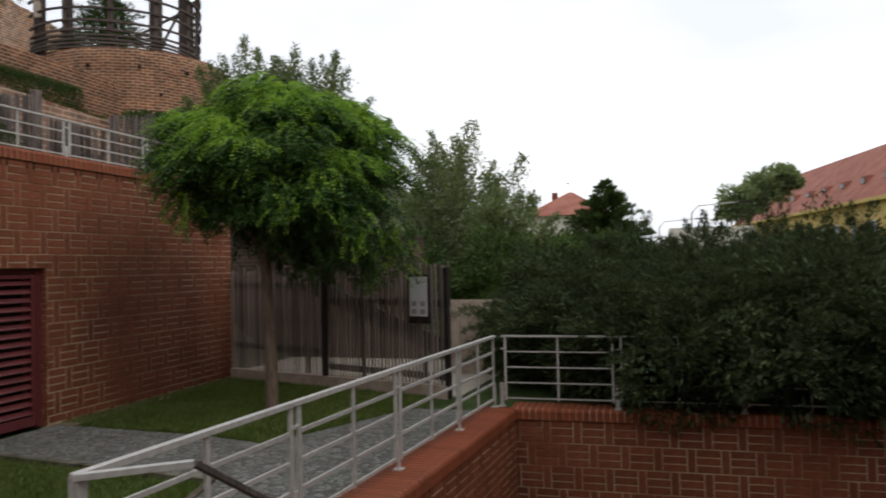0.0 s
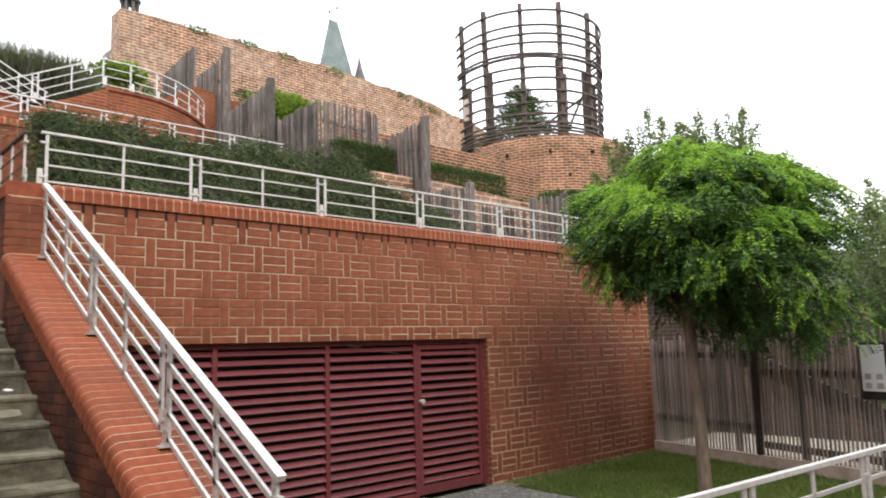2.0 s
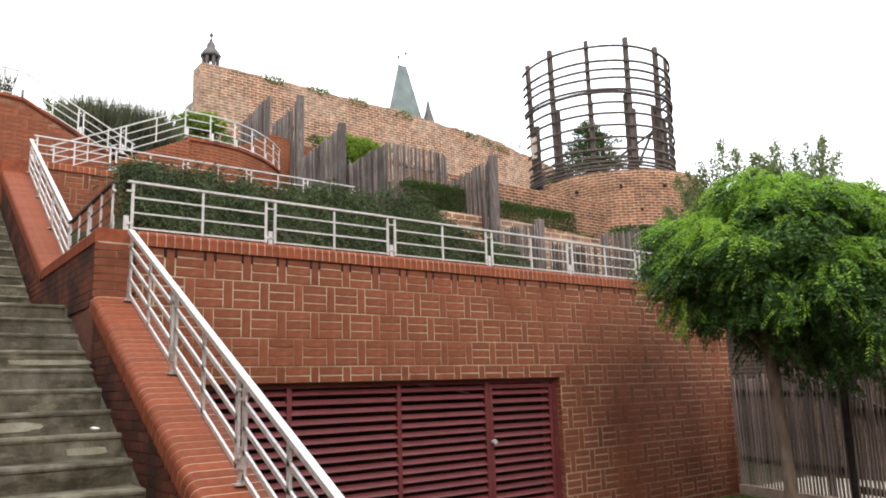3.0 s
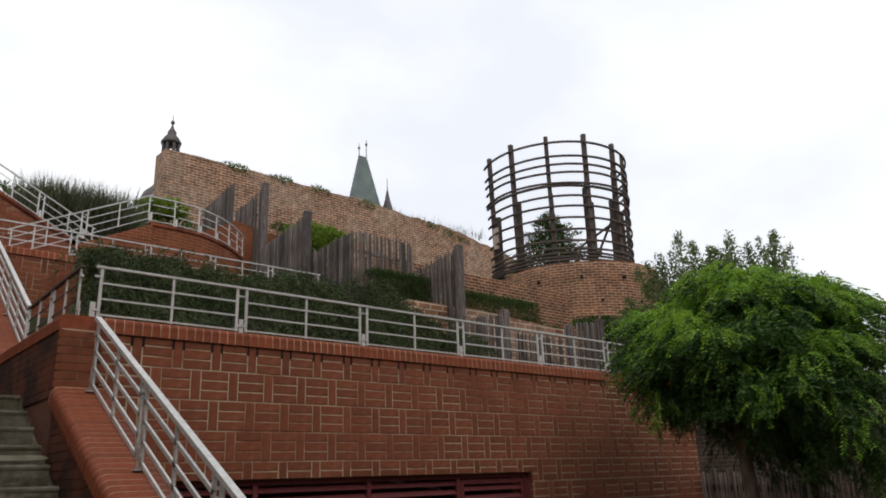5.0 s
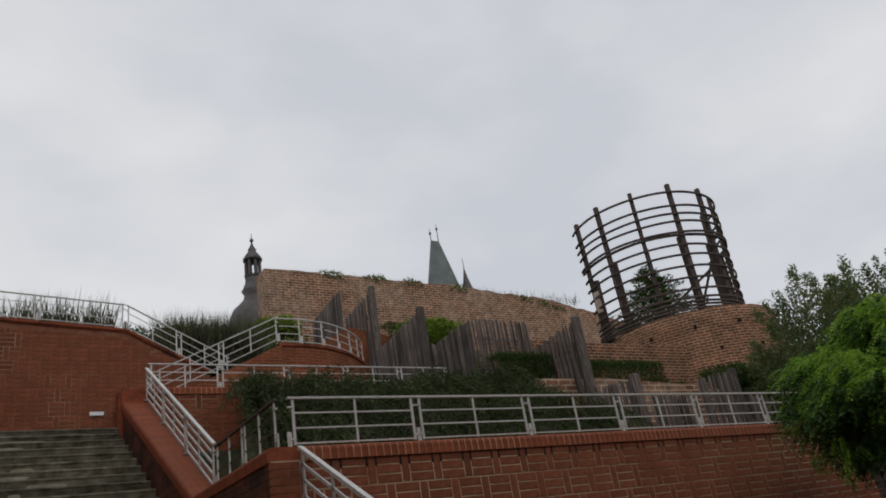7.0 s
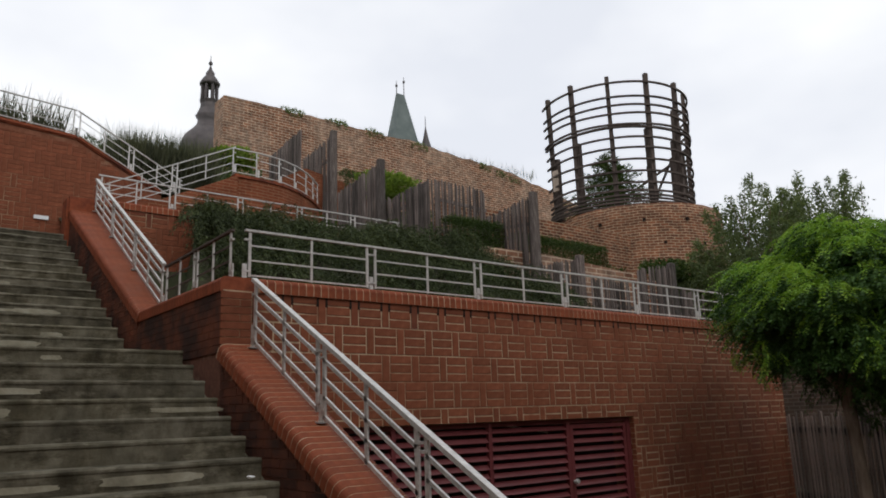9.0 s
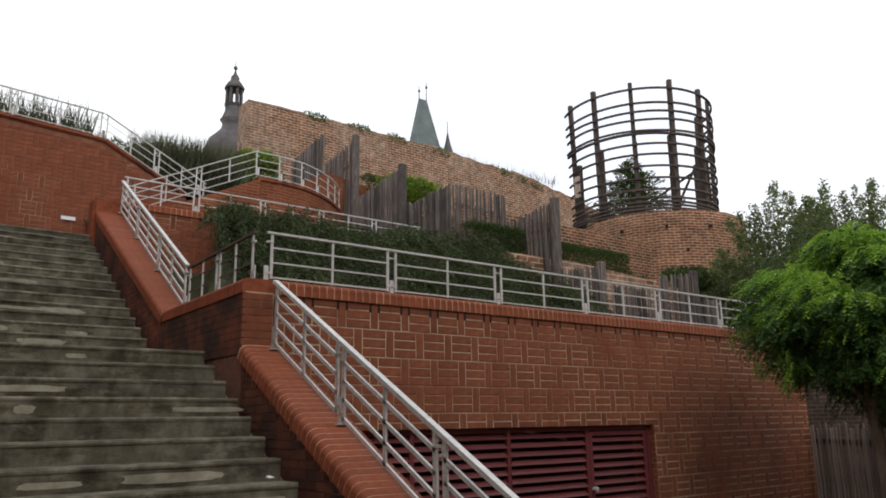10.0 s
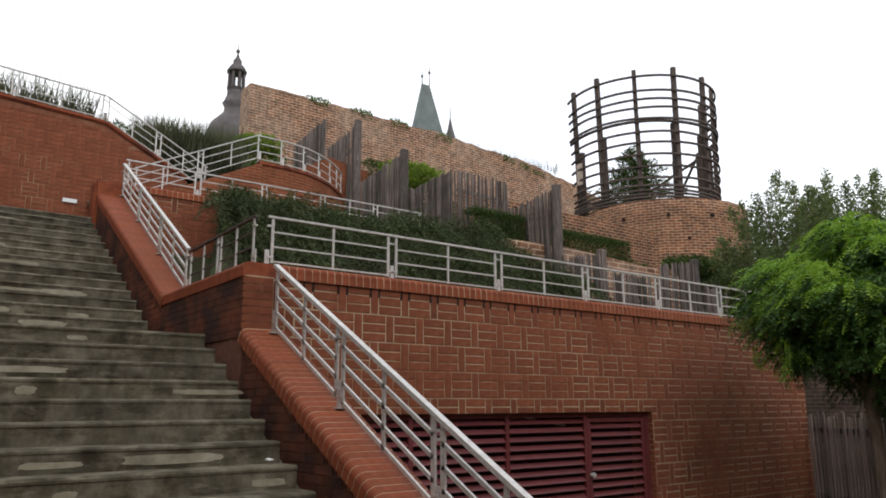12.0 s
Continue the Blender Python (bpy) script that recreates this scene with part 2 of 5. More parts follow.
def old_brick(name, pale, one, two, blotch, mortar, row):
    """Weathered bricks in courses of the given height, for walls that stay far off."""
    m, n, l, b = mat(name, 0.92)
    uv = n.new("ShaderNodeUVMap")
    br = n.new("ShaderNodeTexBrick")
    br.inputs["Scale"].default_value = 1.0
    br.inputs["Brick Width"].default_value = row * 2.9
    br.inputs["Row Height"].default_value = row
    br.inputs["Mortar Size"].default_value = row * 0.13
    br.inputs["Mortar Smooth"].default_value = 0.3
    br.inputs["Bias"].default_value = -0.1
    br.inputs["Color1"].default_value = (*one, 1)
    br.inputs["Color2"].default_value = (*two, 1)
    br.inputs["Mortar"].default_value = (*mortar, 1)
    no = noise_node(n, l, 5.0, 3.0)
    warp = n.new("ShaderNodeVectorMath")
    warp.operation = "MULTIPLY_ADD"
    warp.inputs[1].default_value = (0.005, 0.005, 0.005)
    l.new(no.outputs["Color"], warp.inputs[0])
    l.new(uv.outputs[0], warp.inputs[2])
    l.new(warp.outputs[0], br.inputs["Vector"])
    a = noise_node(n, l, 0.45, 6.0, rough=0.65)
    f = ramp_node(n, l, a.outputs[0], [(0.45, (0, 0, 0)), (0.6, (1, 1, 1))]).outputs[0]
    col = mix_node(n, l, "MIX", mix_node(n, l, "MULTIPLY", 1.0, f, (0.42, 0.42, 0.42)), br.outputs["Color"], blotch)
    fine = noise_node(n, l, 3.0, 5.0)
    v = ramp_node(n, l, fine.outputs[0], [(0.3, (0.72, 0.72, 0.72)), (0.7, (1.2, 1.18, 1.15))]).outputs[0]
    col = mix_node(n, l, "MULTIPLY", 1.0, col, v)
    keep = mix_node(n, l, "MIX", pale, br.outputs["Color"], col)
    l.new(mix_node(n, l, "MULTIPLY", 1.0, keep, v), b.inputs["Base Color"])
    bump_node(n, l, b, br.outputs["Fac"], -0.6, 0.02)
    return m




def coursed_brick(name):
    """Plain coursed red brick for walls higher up the hill."""
    m, n, l, b = mat(name, 0.85)
    uv = n.new("ShaderNodeUVMap")
    br = n.new("ShaderNodeTexBrick")
    br.inputs["Scale"].default_value = 1.0
    br.inputs["Brick Width"].default_value = 0.30
    br.inputs["Row Height"].default_value = 0.0755
    br.inputs["Mortar Size"].default_value = 0.006
    br.inputs["Color1"].default_value = (0.225, 0.066, 0.028, 1)
    br.inputs["Color2"].default_value = (0.175, 0.05, 0.022, 1)
    br.inputs["Mortar"].default_value = (0.30, 0.17, 0.10, 1)
    l.new(uv.outputs[0], br.inputs["Vector"])
    a = noise_node(n, l, 1.2, 6.0, rough=0.65)
    v = ramp_node(n, l, a.outputs[0], [(0.35, (0.72, 0.70, 0.68)), (0.65, (1.15, 1.15, 1.15))]).outputs[0]
    l.new(mix_node(n, l, "MULTIPLY", 1.0, br.outputs["Color"], v), b.inputs["Base Color"])
    bump_node(n, l, b, br.outputs["Fac"], -0.4, 0.01)
    return m


M_COURSED = coursed_brick("coursed_red_brick")
M_OLD = old_brick("old_tower_brick", 0.4, (0.205, 0.077, 0.038), (0.10, 0.042, 0.025), (0.19, 0.115, 0.07), (0.38, 0.285, 0.195), 0.105)
# this garden wall brick is coloured dark to paint the shade behind the fence
M_OLD_SHADE = old_brick("shaded_garden_wall_brick", 0.6, (0.085, 0.052, 0.038), (0.05, 0.034, 0.027), (0.10, 0.08, 0.065), (0.13, 0.105, 0.085), 0.085)
M_OLD_PALE = old_brick("pale_town_wall_brick", 0.8, (0.28, 0.125, 0.072), (0.15, 0.072, 0.045), (0.42, 0.325, 0.25), (0.50, 0.40, 0.30), 0.135)


def foliage(name, dark, mid, light, trans=0.35, rough=0.55):
    m, n, l, b = mat(name, rough)
    geo = n.new("ShaderNodeNewGeometry")
    big = noise_node(n, l, 1.1, 3.0)
    mx = n.new("ShaderNodeMath")
    mx.operation = "MULTIPLY_ADD"
    mx.inputs[1].default_value = 0.45
    l.new(geo.outputs["Random Per Island"], mx.inputs[0])
    sc = n.new("ShaderNodeMath")
    sc.operation = "MULTIPLY"
    sc.inputs[1].default_value = 0.6
    l.new(big.outputs[0], sc.inputs[0])
    l.new(sc.outputs[0], mx.inputs[2])
    col = ramp_node(n, l, mx.outputs[0], [(0.2, dark), (0.5, mid), (0.8, light)]).outputs[0]
    l.new(col, b.inputs["Base Color"])
    b.inputs["Specular IOR Level"].default_value = 0.25
    t = n.new("ShaderNodeBsdfTranslucent")
    bright = mix_node(n, l, "MULTIPLY", 1.0, col, (1.5, 1.5, 0.7))
    l.new(bright, t.inputs["Color"])
    mixs = n.new("ShaderNodeMixShader")
    mixs.inputs[0].default_value = trans
    out = n["Material Output"] if "Material Output" in n else n.new("ShaderNodeOutputMaterial")
    l.new(b.outputs[0], mixs.inputs[1])
    l.new(t.outputs[0], mixs.inputs[2])
    l.new(mixs.outputs[0], out.inputs["Surface"])
    return m


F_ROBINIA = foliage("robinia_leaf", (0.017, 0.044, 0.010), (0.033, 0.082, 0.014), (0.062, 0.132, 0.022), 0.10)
# pale for young tips, and for light painted on the bough tops
F_YOUNG_LIT = foliage("young_lit_robinia_leaf", (0.095, 0.205, 0.022), (0.165, 0.31, 0.034), (0.275, 0.415, 0.056), 0.32)
F_SHRUB = foliage("shrub_leaf", (0.06, 0.088, 0.038), (0.105, 0.14, 0.065), (0.165, 0.20, 0.105), 0.42)
F_JUNIPER = foliage("juniper_needle", (0.011, 0.017, 0.007), (0.036, 0.050, 0.020), (0.11, 0.136, 0.060), 0.15, 0.9)
F_CONIFER = foliage("dark_conifer_needle", (0.014, 0.025, 0.011), (0.042, 0.064, 0.026), (0.105, 0.135, 0.055), 0.12, 0.9)
F_HEDGE = foliage("hedge_leaf", (0.024, 0.044, 0.0112), (0.044, 0.076, 0.0192), (0.072, 0.108, 0.032), 0.3)
# brightness put into the colour: F_SHRUB and F_HEDGE lifted about 1.4 times
F_SHRUB_BRIGHT = foliage("bright_shrub_leaf", (0.085, 0.12, 0.058), (0.15, 0.195, 0.098), (0.235, 0.28, 0.16), 0.42)
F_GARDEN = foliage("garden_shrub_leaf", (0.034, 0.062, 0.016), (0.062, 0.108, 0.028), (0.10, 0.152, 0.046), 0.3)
F_VINE = foliage("vine_leaf", (0.08, 0.13, 0.02), (0.14, 0.21, 0.035), (0.21, 0.28, 0.06), 0.4)
F_GRASSES = foliage("tall_grass_blade", (0.034, 0.0425, 0.0238), (0.0723, 0.0808, 0.0467), (0.136, 0.1403, 0.0892), 0.3)
F_LAWN = foliage("lawn_blade", (0.055, 0.092, 0.018), (0.105, 0.155, 0.034), (0.19, 0.215, 0.08), 0.35)


# ---- building blocks ----
def box(bm, x0, x1, y0, y1, z0, z1):
    v = [bm.verts.new(p) for p in ((x0, y0, z0), (x1, y0, z0), (x1, y1, z0), (x0, y1, z0), (x0, y0, z1), (x1, y0, z1), (x1, y1, z1), (x0, y1, z1))]
    for f in ((3, 2, 1, 0), (4, 5, 6, 7), (0, 1, 5, 4), (1, 2, 6, 5), (2, 3, 7, 6), (3, 0, 4, 7)):
        bm.faces.new([v[i] for i in f])
    return v


def bar(bm, p, q, w, h, up=(0, 0, 1)):
    """A straight bar from p to q, w wide across and h deep towards up."""
    p, q = Vector(p), Vector(q)
    d = (q - p).normalized()
    side = d.cross(Vector(up)).normalized()
    top = side.cross(d).normalized()
    v = []
    for c in (p, q):
        for a, b in ((-1, -1), (1, -1), (1, 1), (-1, 1)):
            v.append(bm.verts.new(c + side * (a * w / 2) + top * (b * h / 2)))
    for f in ((3, 2, 1, 0), (4, 5, 6, 7), (0, 1, 5, 4), (1, 2, 6, 5), (2, 3, 7, 6), (3, 0, 4, 7)):
        bm.faces.new([v[i] for i in f])


def tube(bm, pts, radii, n=8):
    """A tapered tube along points."""
    rings = []
    for i, p in enumerate(pts):
        a, b = Vector(pts[max(i - 1, 0)]), Vector(pts[min(i + 1, len(pts) - 1)])
        d = (b - a).normalized()
        s = d.cross(Vector((0.31, 0.17, 0.93)) if abs(d.z) < 0.95 else Vector((1, 0, 0))).normalized()
        u = s.cross(d)
        rings.append([bm.verts.new(Vector(p) + (s * math.cos(2 * math.pi * k / n) + u * math.sin(2 * math.pi * k / n)) * radii[i]) for k in range(n)])
    for r0, r1 in zip(rings, rings[1:]):
        for k in range(n):
            bm.faces.new((r0[k], r0[(k + 1) % n], r1[(k + 1) % n], r1[k]))
    bm.faces.new(rings[0][::-1])
    bm.faces.new(rings[-1])


def lathe(bm, profile, n=24, centre=(0, 0, 0)):
    rings = [[bm.verts.new((centre[0] + r * math.cos(2 * math.pi * k / n), centre[1] + r * math.sin(2 * math.pi * k / n), centre[2] + z)) for k in range(n)] for r, z in profile]
    for r0, r1 in zip(rings, rings[1:]):
        for k in range(n):
            bm.faces.new((r0[k], r0[(k + 1) % n], r1[(k + 1) % n], r1[k]))
    bm.faces.new(rings[0][::-1])
    bm.faces.new(rings[-1])


def mesh_of(name, bm, material, smooth=False):
    bmesh.ops.recalc_face_normals(bm, faces=bm.faces)
    me = bpy.data.meshes.new(name)
    bm.to_mesh(me)
    bm.free()
    me.materials.append(material)
    if smooth:
        me.polygons.foreach_set("use_smooth", [True] * len(me.polygons))
    return me


def part(name, bm, material, parent=None, label="", smooth=False):
    ob = new(name, mesh_of(name, bm, material, smooth))
    ob.parent = parent
    if label:
        tagged(ob, label)
    return ob


def thing(name, label, category, at=(0, 0, 0), group="", kind=""):
    ob = new(name)
    ob.location = at
    return tagged(ob, label, category, group, kind)


def B():
    return bmesh.new()


def prism(bm, outline, axis, a, b):
    """An outline of (u, v) drawn out along axis from a to b."""
    def at(u, v, w):
        return {"x": (w, u, v), "y": (u, w, v), "z": (u, v, w)}[axis]
    lo = [bm.verts.new(at(u, v, a)) for u, v in outline]
    hi = [bm.verts.new(at(u, v, b)) for u, v in outline]
    n = len(outline)
    bm.faces.new(lo)
    bm.faces.new(hi[::-1])
    for i in range(n):
        bm.faces.new((lo[i], hi[i], hi[(i + 1) % n], lo[(i + 1) % n]))


def uv_wall(me):
    """UVs in metres: along the wall and up."""
    uv = me.uv_layers.new(name="UVMap")
    for p in me.polygons:
        nx, ny, nz = p.normal
        for li in p.loop_indices:
            x, y, z = me.vertices[me.loops[li].vertex_index].co
            uv.data[li].uv = (x, y) if abs(nz) > 0.7 else ((x, z) if abs(ny) > abs(nx) else (y, z))


def leaf_mesh(name, centres, axes, length, width, material, fold=0.25, seed=1):
    """One mesh of many small leaves: each a bent blade of two quads that starts at its centre and runs along its axis."""
    rng = np.random.default_rng(seed)
    c = np.asarray(centres, dtype=float)
    n = len(c)
    a = np.asarray(axes, dtype=float)
    a /= np.linalg.norm(a, axis=1)[:, None] + 1e-9
    r = rng.normal(size=(n, 3))
    s = np.cross(a, r)
    s /= np.linalg.norm(s, axis=1)[:, None] + 1e-9
    up = np.cross(s, a)
    ln = length * rng.uniform(0.65, 1.35, (n, 1))
    wd = width * rng.uniform(0.7, 1.3, (n, 1))
    mid = c + a * ln * 0.5 + up * ln * fold * 0.4
    tip = c + a * ln
    v = np.stack([c, mid - s * wd / 2, tip, mid + s * wd / 2], 1).reshape(-1, 3)
    me = bpy.data.meshes.new(name)
    me.vertices.add(4 * n)
    me.vertices.foreach_set("co", v.ravel())
    me.loops.add(4 * n)
    me.loops.foreach_set("vertex_index", np.arange(4 * n, dtype=np.int32))
    me.polygons.add(n)
    me.polygons.foreach_set("loop_start", np.arange(0, 4 * n, 4, dtype=np.int32))
    me.polygons.foreach_set("loop_total", np.full(n, 4, dtype=np.int32))
    me.update(calc_edges=True)
    me.materials.append(material)
    return me


def leaves(name, centres, axes, length, width, material, parent=None, seed=1, label=""):
    ob = new(name, leaf_mesh(name, centres, axes, length, width, material, seed=seed))
    ob.parent = parent
    if label:
        tagged(ob, label)
    return ob


# ---- ground and hill ----
def lerp_table(v, table):
    for (a, za), (b, zb) in zip(table, table[1:]):
        if v <= b:
            return za + (zb - za) * max(0.0, min(1.0, (v - a) / (b - a)))
    return table[-1][1]


def hill_height(x, y):
    near = lerp_table(y, [(0.3, 2.9), (1.9, 2.95), (3.0, 4.35), (4.5, 5.15), (6.85, 5.6), (7.5, 5.7), (9.5, 6.2), (12, 7.6), (15, 9.2), (23, 12.8), (40, 13.2)])
    far = lerp_table(y, [(0.3, 2.9), (2.2, 2.95), (5.8, 3.4), (6.3, 5.4), (8.5, 6.0), (12, 7.0), (16, 9.0), (23, 12.6), (40, 13.0)])
    east = lerp_table(y, [(0.3, -0.05), (1.5, 0.3), (3.5, 2.2), (5.0, 3.2), (6.0, 3.5), (6.4, 5.4), (8.5, 6.0), (12, 6.8), (16, 8.6), (23, 12.0), (40, 12.6)])
    if x < 0.85 + max(0.0, y - 3.0) * 0.34 and y < 6.95:
        return 2.9
    if x < 9:
        k = max(0.0, min(1.0, (x - 7.5) / 1.5))
        z = near * (1 - k) + far * k
    else:
        k = max(0.0, min(1.0, (x - 10.5) / 0.5))
        z = far * (1 - k) + east * k
    return z + 0.12 * noise.noise((x * 0.4, y * 0.4, 3.0)) * (1 if y > 2.5 else 0)


def sheet(name, xs, ys, zfun, material):
    bm = B()
    g = [[bm.verts.new((x, y, zfun(x, y))) for x in xs] for y in ys]
    for r0, r1 in zip(g, g[1:]):
        for i in range(len(xs) - 1):
            bm.faces.new((r0[i], r0[i + 1], r1[i + 1], r1[i]))
    return part(name, bm, material, smooth=True)


WELL = (1.3, 8.42, -12.0, -5.36)
bm = B()
for x0, x1, y0, y1 in ((-2500, WELL[0], -2500, 2500), (WELL[1], 2500, -2500, 2500), (WELL[0], WELL[1], -2500, WELL[2]), (WELL[0], WELL[1], WELL[3], 2500)):
    bm.faces.new([bm.verts.new(p) for p in ((x0, y0, -0.02), (x1, y0, -0.02), (x1, y1, -0.02), (x0, y1, -0.02))])
ground = tagged(part("ground", bm, M_GRASS), "trodden lawn and open ground round the terraces", "ground", kind="structure")

xs = [0.42 + 0.45 * i for i in range(23)] + [10.5, 11.0] + [11.2 + 1.2 * i for i in range(1, 60)]
ys = [0.35 + 0.45 * i for i in range(36)] + [16.1 + 1.2 * i for i in range(1, 40)]
hill = tagged(sheet("hillside", xs, ys, hill_height, M_EARTH), "planted earth bank rising between the terraces", "hillside", kind="structure")

bm = B()
box(bm, -6.0, 1.28, -14.0, -4.08, -0.3, 0.02)
landing_low = tagged(part("pavement", bm, M_PAVING), "grey concrete landing at the foot of the stairs", "pavement", kind="structure")

# cobbled path from the landing to the gate, and its dark kerb strip
bm = B()
prism(bm, [(1.3, -5.2), (4.5, -4.9), (8.2, -5.25), (8.2, -4.3), (5.9, -3.35), (6.15, -2.4), (6.35, -0.02), (4.95, -0.02), (4.85, -0.7), (4.7, -1.9), (4.5, -3.6), (1.3, -4.4)], "z", -0.1, 0.012)
path = tagged(part("path", bm, M_GRAVEL), "grey cobbled path leading to the maroon gate", "path", kind="structure")
bm = B()
prism(bm, [(6.35, -0.30), (8.0, -0.24), (9.6, -0.3), (10.5, -0.2), (10.5, 0.0), (6.35, 0.0)], "z", -0.1, 0.014)
tagged(part("soil_strip", bm, M_SOIL), "bare sandy soil along the foot of the wall", "soil", kind="structure")
kerb = thing("path_edging", "thin dark stone edging beside the cobbled path", "kerb", kind="structure")
for p, q in (((4.95, -0.1), (4.8, -0.9)), ((4.8, -0.9), (4.68, -1.95)), ((4.68, -1.95), (4.48, -3.6)), ((4.48, -3.6), (1.4, -4.38))):
    bm = B()
    bar(bm, (*p, 0.01), (*q, 0.01), 0.07, 0.05)
    part("edging_stone", bm, M_CONCRETE, kerb)


# ---- brick walls in a basket pattern ----
ROW, CELL, JOINT = 0.30, 0.405, 0.014
BR_L, BR_V, BR_H = CELL - 0.092 - 2 * JOINT, 0.092, (ROW - JOINT - 2 * JOINT) / 3
PROUD = 0.007
PHASE = 0.268


def brick_mesh(w, h):
    bm = B()
    e = 0.004
    lo = [bm.verts.new(p) for p in ((0, 0.02, 0), (w, 0.02, 0), (w, 0.02, h), (0, 0.02, h))]
    mid = [bm.verts.new(p) for p in ((0, -PROUD + e, 0), (w, -PROUD + e, 0), (w, -PROUD + e, h), (0, -PROUD + e, h))]
    hi = [bm.verts.new(p) for p in ((e, -PROUD, e), (w - e, -PROUD, e), (w - e, -PROUD, h - e), (e, -PROUD, h - e))]
    for a, b in ((lo, mid), (mid, hi)):
        for i in range(4):
            bm.faces.new((a[i], a[(i + 1) % 4], b[(i + 1) % 4], b[i]))
    bm.faces.new(hi)
    return mesh_of("brick", bm, M_BRICK)


MESH_H, MESH_V = brick_mesh(BR_L, BR_H), brick_mesh(BR_V, ROW - JOINT)


def basket_wall(wall, m, length, z0, z1, inside, singles, z_top=3.43, phase=0.0):
    """Bricks on the face of a wall. m: from (along, out, up) to the world. singles(u, z): this brick is an object of its own."""
    joined = B()
    rows = int(math.ceil((z_top - z0) / ROW))
    count = 0
    for r in range(rows):
        zr = z_top - (r + 1) * ROW
        shift = CELL / 2 if r % 2 else 0.0
        for c in range(-1, int(length / CELL) + 3):
            u = c * CELL + shift + phase - CELL
            pieces = [(u, zr + JOINT, BR_V, ROW - JOINT, MESH_V)]
            for k in range(3):
                pieces.append((u + BR_V + JOINT, zr + JOINT + k * (BR_H + JOINT), BR_L, BR_H, MESH_H))
            for pu, pz, w, h, me in pieces:
                spans = inside(pu, pz, w, h)
                for a, b, lo, hi in spans:
                    full = abs(a - pu) < 1e-6 and abs(b - pu - w) < 1e-6 and abs(lo - pz) < 1e-6 and abs(hi - pz - h) < 1e-6
                    if full and count < 290 and singles(pu, pz):
                        ob = new("brick", me)
                        ob.parent = wall
                        ob.matrix_basis = m @ Matrix.Translation((pu, 0, pz)) @ Matrix.Rotation(random.uniform(-0.004, 0.004), 4, "Y")
                        count += 1
                    elif b - a > 0.012 and hi - lo > 0.012:
                        e = 0.004
                        q = [m @ Vector(p) for p in ((a, 0.02, lo), (b, 0.02, lo), (b, 0.02, hi), (a, 0.02, hi))]
                        p2 = [m @ Vector(p) for p in ((a + e, -PROUD, lo + e), (b - e, -PROUD, lo + e), (b - e, -PROUD, hi - e), (a + e, -PROUD, hi - e))]
                        vq, vp = [joined.verts.new(x) for x in q], [joined.verts.new(x) for x in p2]
                        joined.faces.new(vp)
                        for i in range(4):
                            joined.faces.new((vq[i], vq[(i + 1) % 4], vp[(i + 1) % 4], vp[i]))
    ob = part("bricks", joined, M_BRICK_JOINED, wall)
    tagged(ob, kind="stuff")


def clip(length, z0, z1, holes=(), top=None):
    def inside(u, z, w, h):
        a, b, lo, hi = max(u, 0.004), min(u + w, length - 0.004), max(z, z0), min(z + h, z1)
        if top:
            hi = min(hi, top(u + w / 2))
        out = [(a, b, lo, hi)]
        for hu0, hu1, hz0, hz1 in holes:
            nxt = []
            for a, b, lo, hi in out:
                if b <= hu0 or a >= hu1 or hi <= hz0 or lo >= hz1:
                    nxt.append((a, b, lo, hi))
                    continue
                if a < hu0:
                    nxt.append((a, hu0, lo, hi))
                if b > hu1:
                    nxt.append((hu1, b, lo, hi))
                if hi > hz1:
                    nxt.append((max(a, hu0), min(b, hu1), hz1, hi))
            out = nxt
        return [s for s in out if s[1] > s[0] and s[3] > s[2]]
    return inside


# main retaining wall with the gate opening
GATE = (0.95, 6.225, 0.0, 2.06)
W_END = 10.55
wall_main = thing("wall_main", "red brick retaining wall in basket pattern with cream joints", "wall", kind="structure")
bm = B()
box(bm, 0.30, GATE[0], 0.0, 0.40, -0.3, 3.42)
box(bm, GATE[1], W_END, 0.0, 0.40, -0.3, 3.42)
box(bm, GATE[0], GATE[1], 0.0, 0.40, GATE[3], 3.42)
box(bm, W_END - 0.4, W_END, 0.4, 6.0, -0.3, 3.42)
part("wall_body", bm, M_MORTAR, wall_main)
bm = B()
for i in range(3):
    box(bm, *(GATE[0], GATE[1], 0.4, 2.6, -0.06, -0.01) if i == 0 else (GATE[0] - 0.1, GATE[1] + 0.1, 2.6, 2.7, -0.05, 2.5) if i == 1 else (GATE[0] - 0.1, GATE[1] + 0.1, 0.4, 2.7, 2.1, 2.2))
box(bm, GATE[0] - 0.1, GATE[0], 0.4, 2.7, -0.05, 2.2)
box(bm, GATE[1], GATE[1] + 0.1, 0.4, 2.7, -0.05, 2.2)
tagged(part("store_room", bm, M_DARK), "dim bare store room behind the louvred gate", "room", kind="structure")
bm = B()
box(bm, 0.3, 4.95, -0.16, 0.02, -0.05, 0.03)
part("footing", bm, M_SILL, wall_main)

for r in range(27):
    for xj in (GATE[1] - 0.012, GATE[0] - 0.004):
        bm = B()
        box(bm, xj, xj + 0.016, -0.004, 0.10 if r % 2 else 0.06, 0.03 + r * 0.075, 0.03 + r * 0.075 + 0.064)
        part("brick", bm, M_BRICK, wall_main)
# weep slots under the coping: dark proud boxes paint the shade inside them
weeps = B()
k = 0
while PHASE + k * CELL < W_END - 0.2:
    u = PHASE + k * CELL
    if u > 0.4:
        for du in (-JOINT, BR_V):
            box(weeps, u + du - 0.006, u + du + JOINT + 0.006, -0.0105, 0.01, 3.325, 3.416)
    k += 1
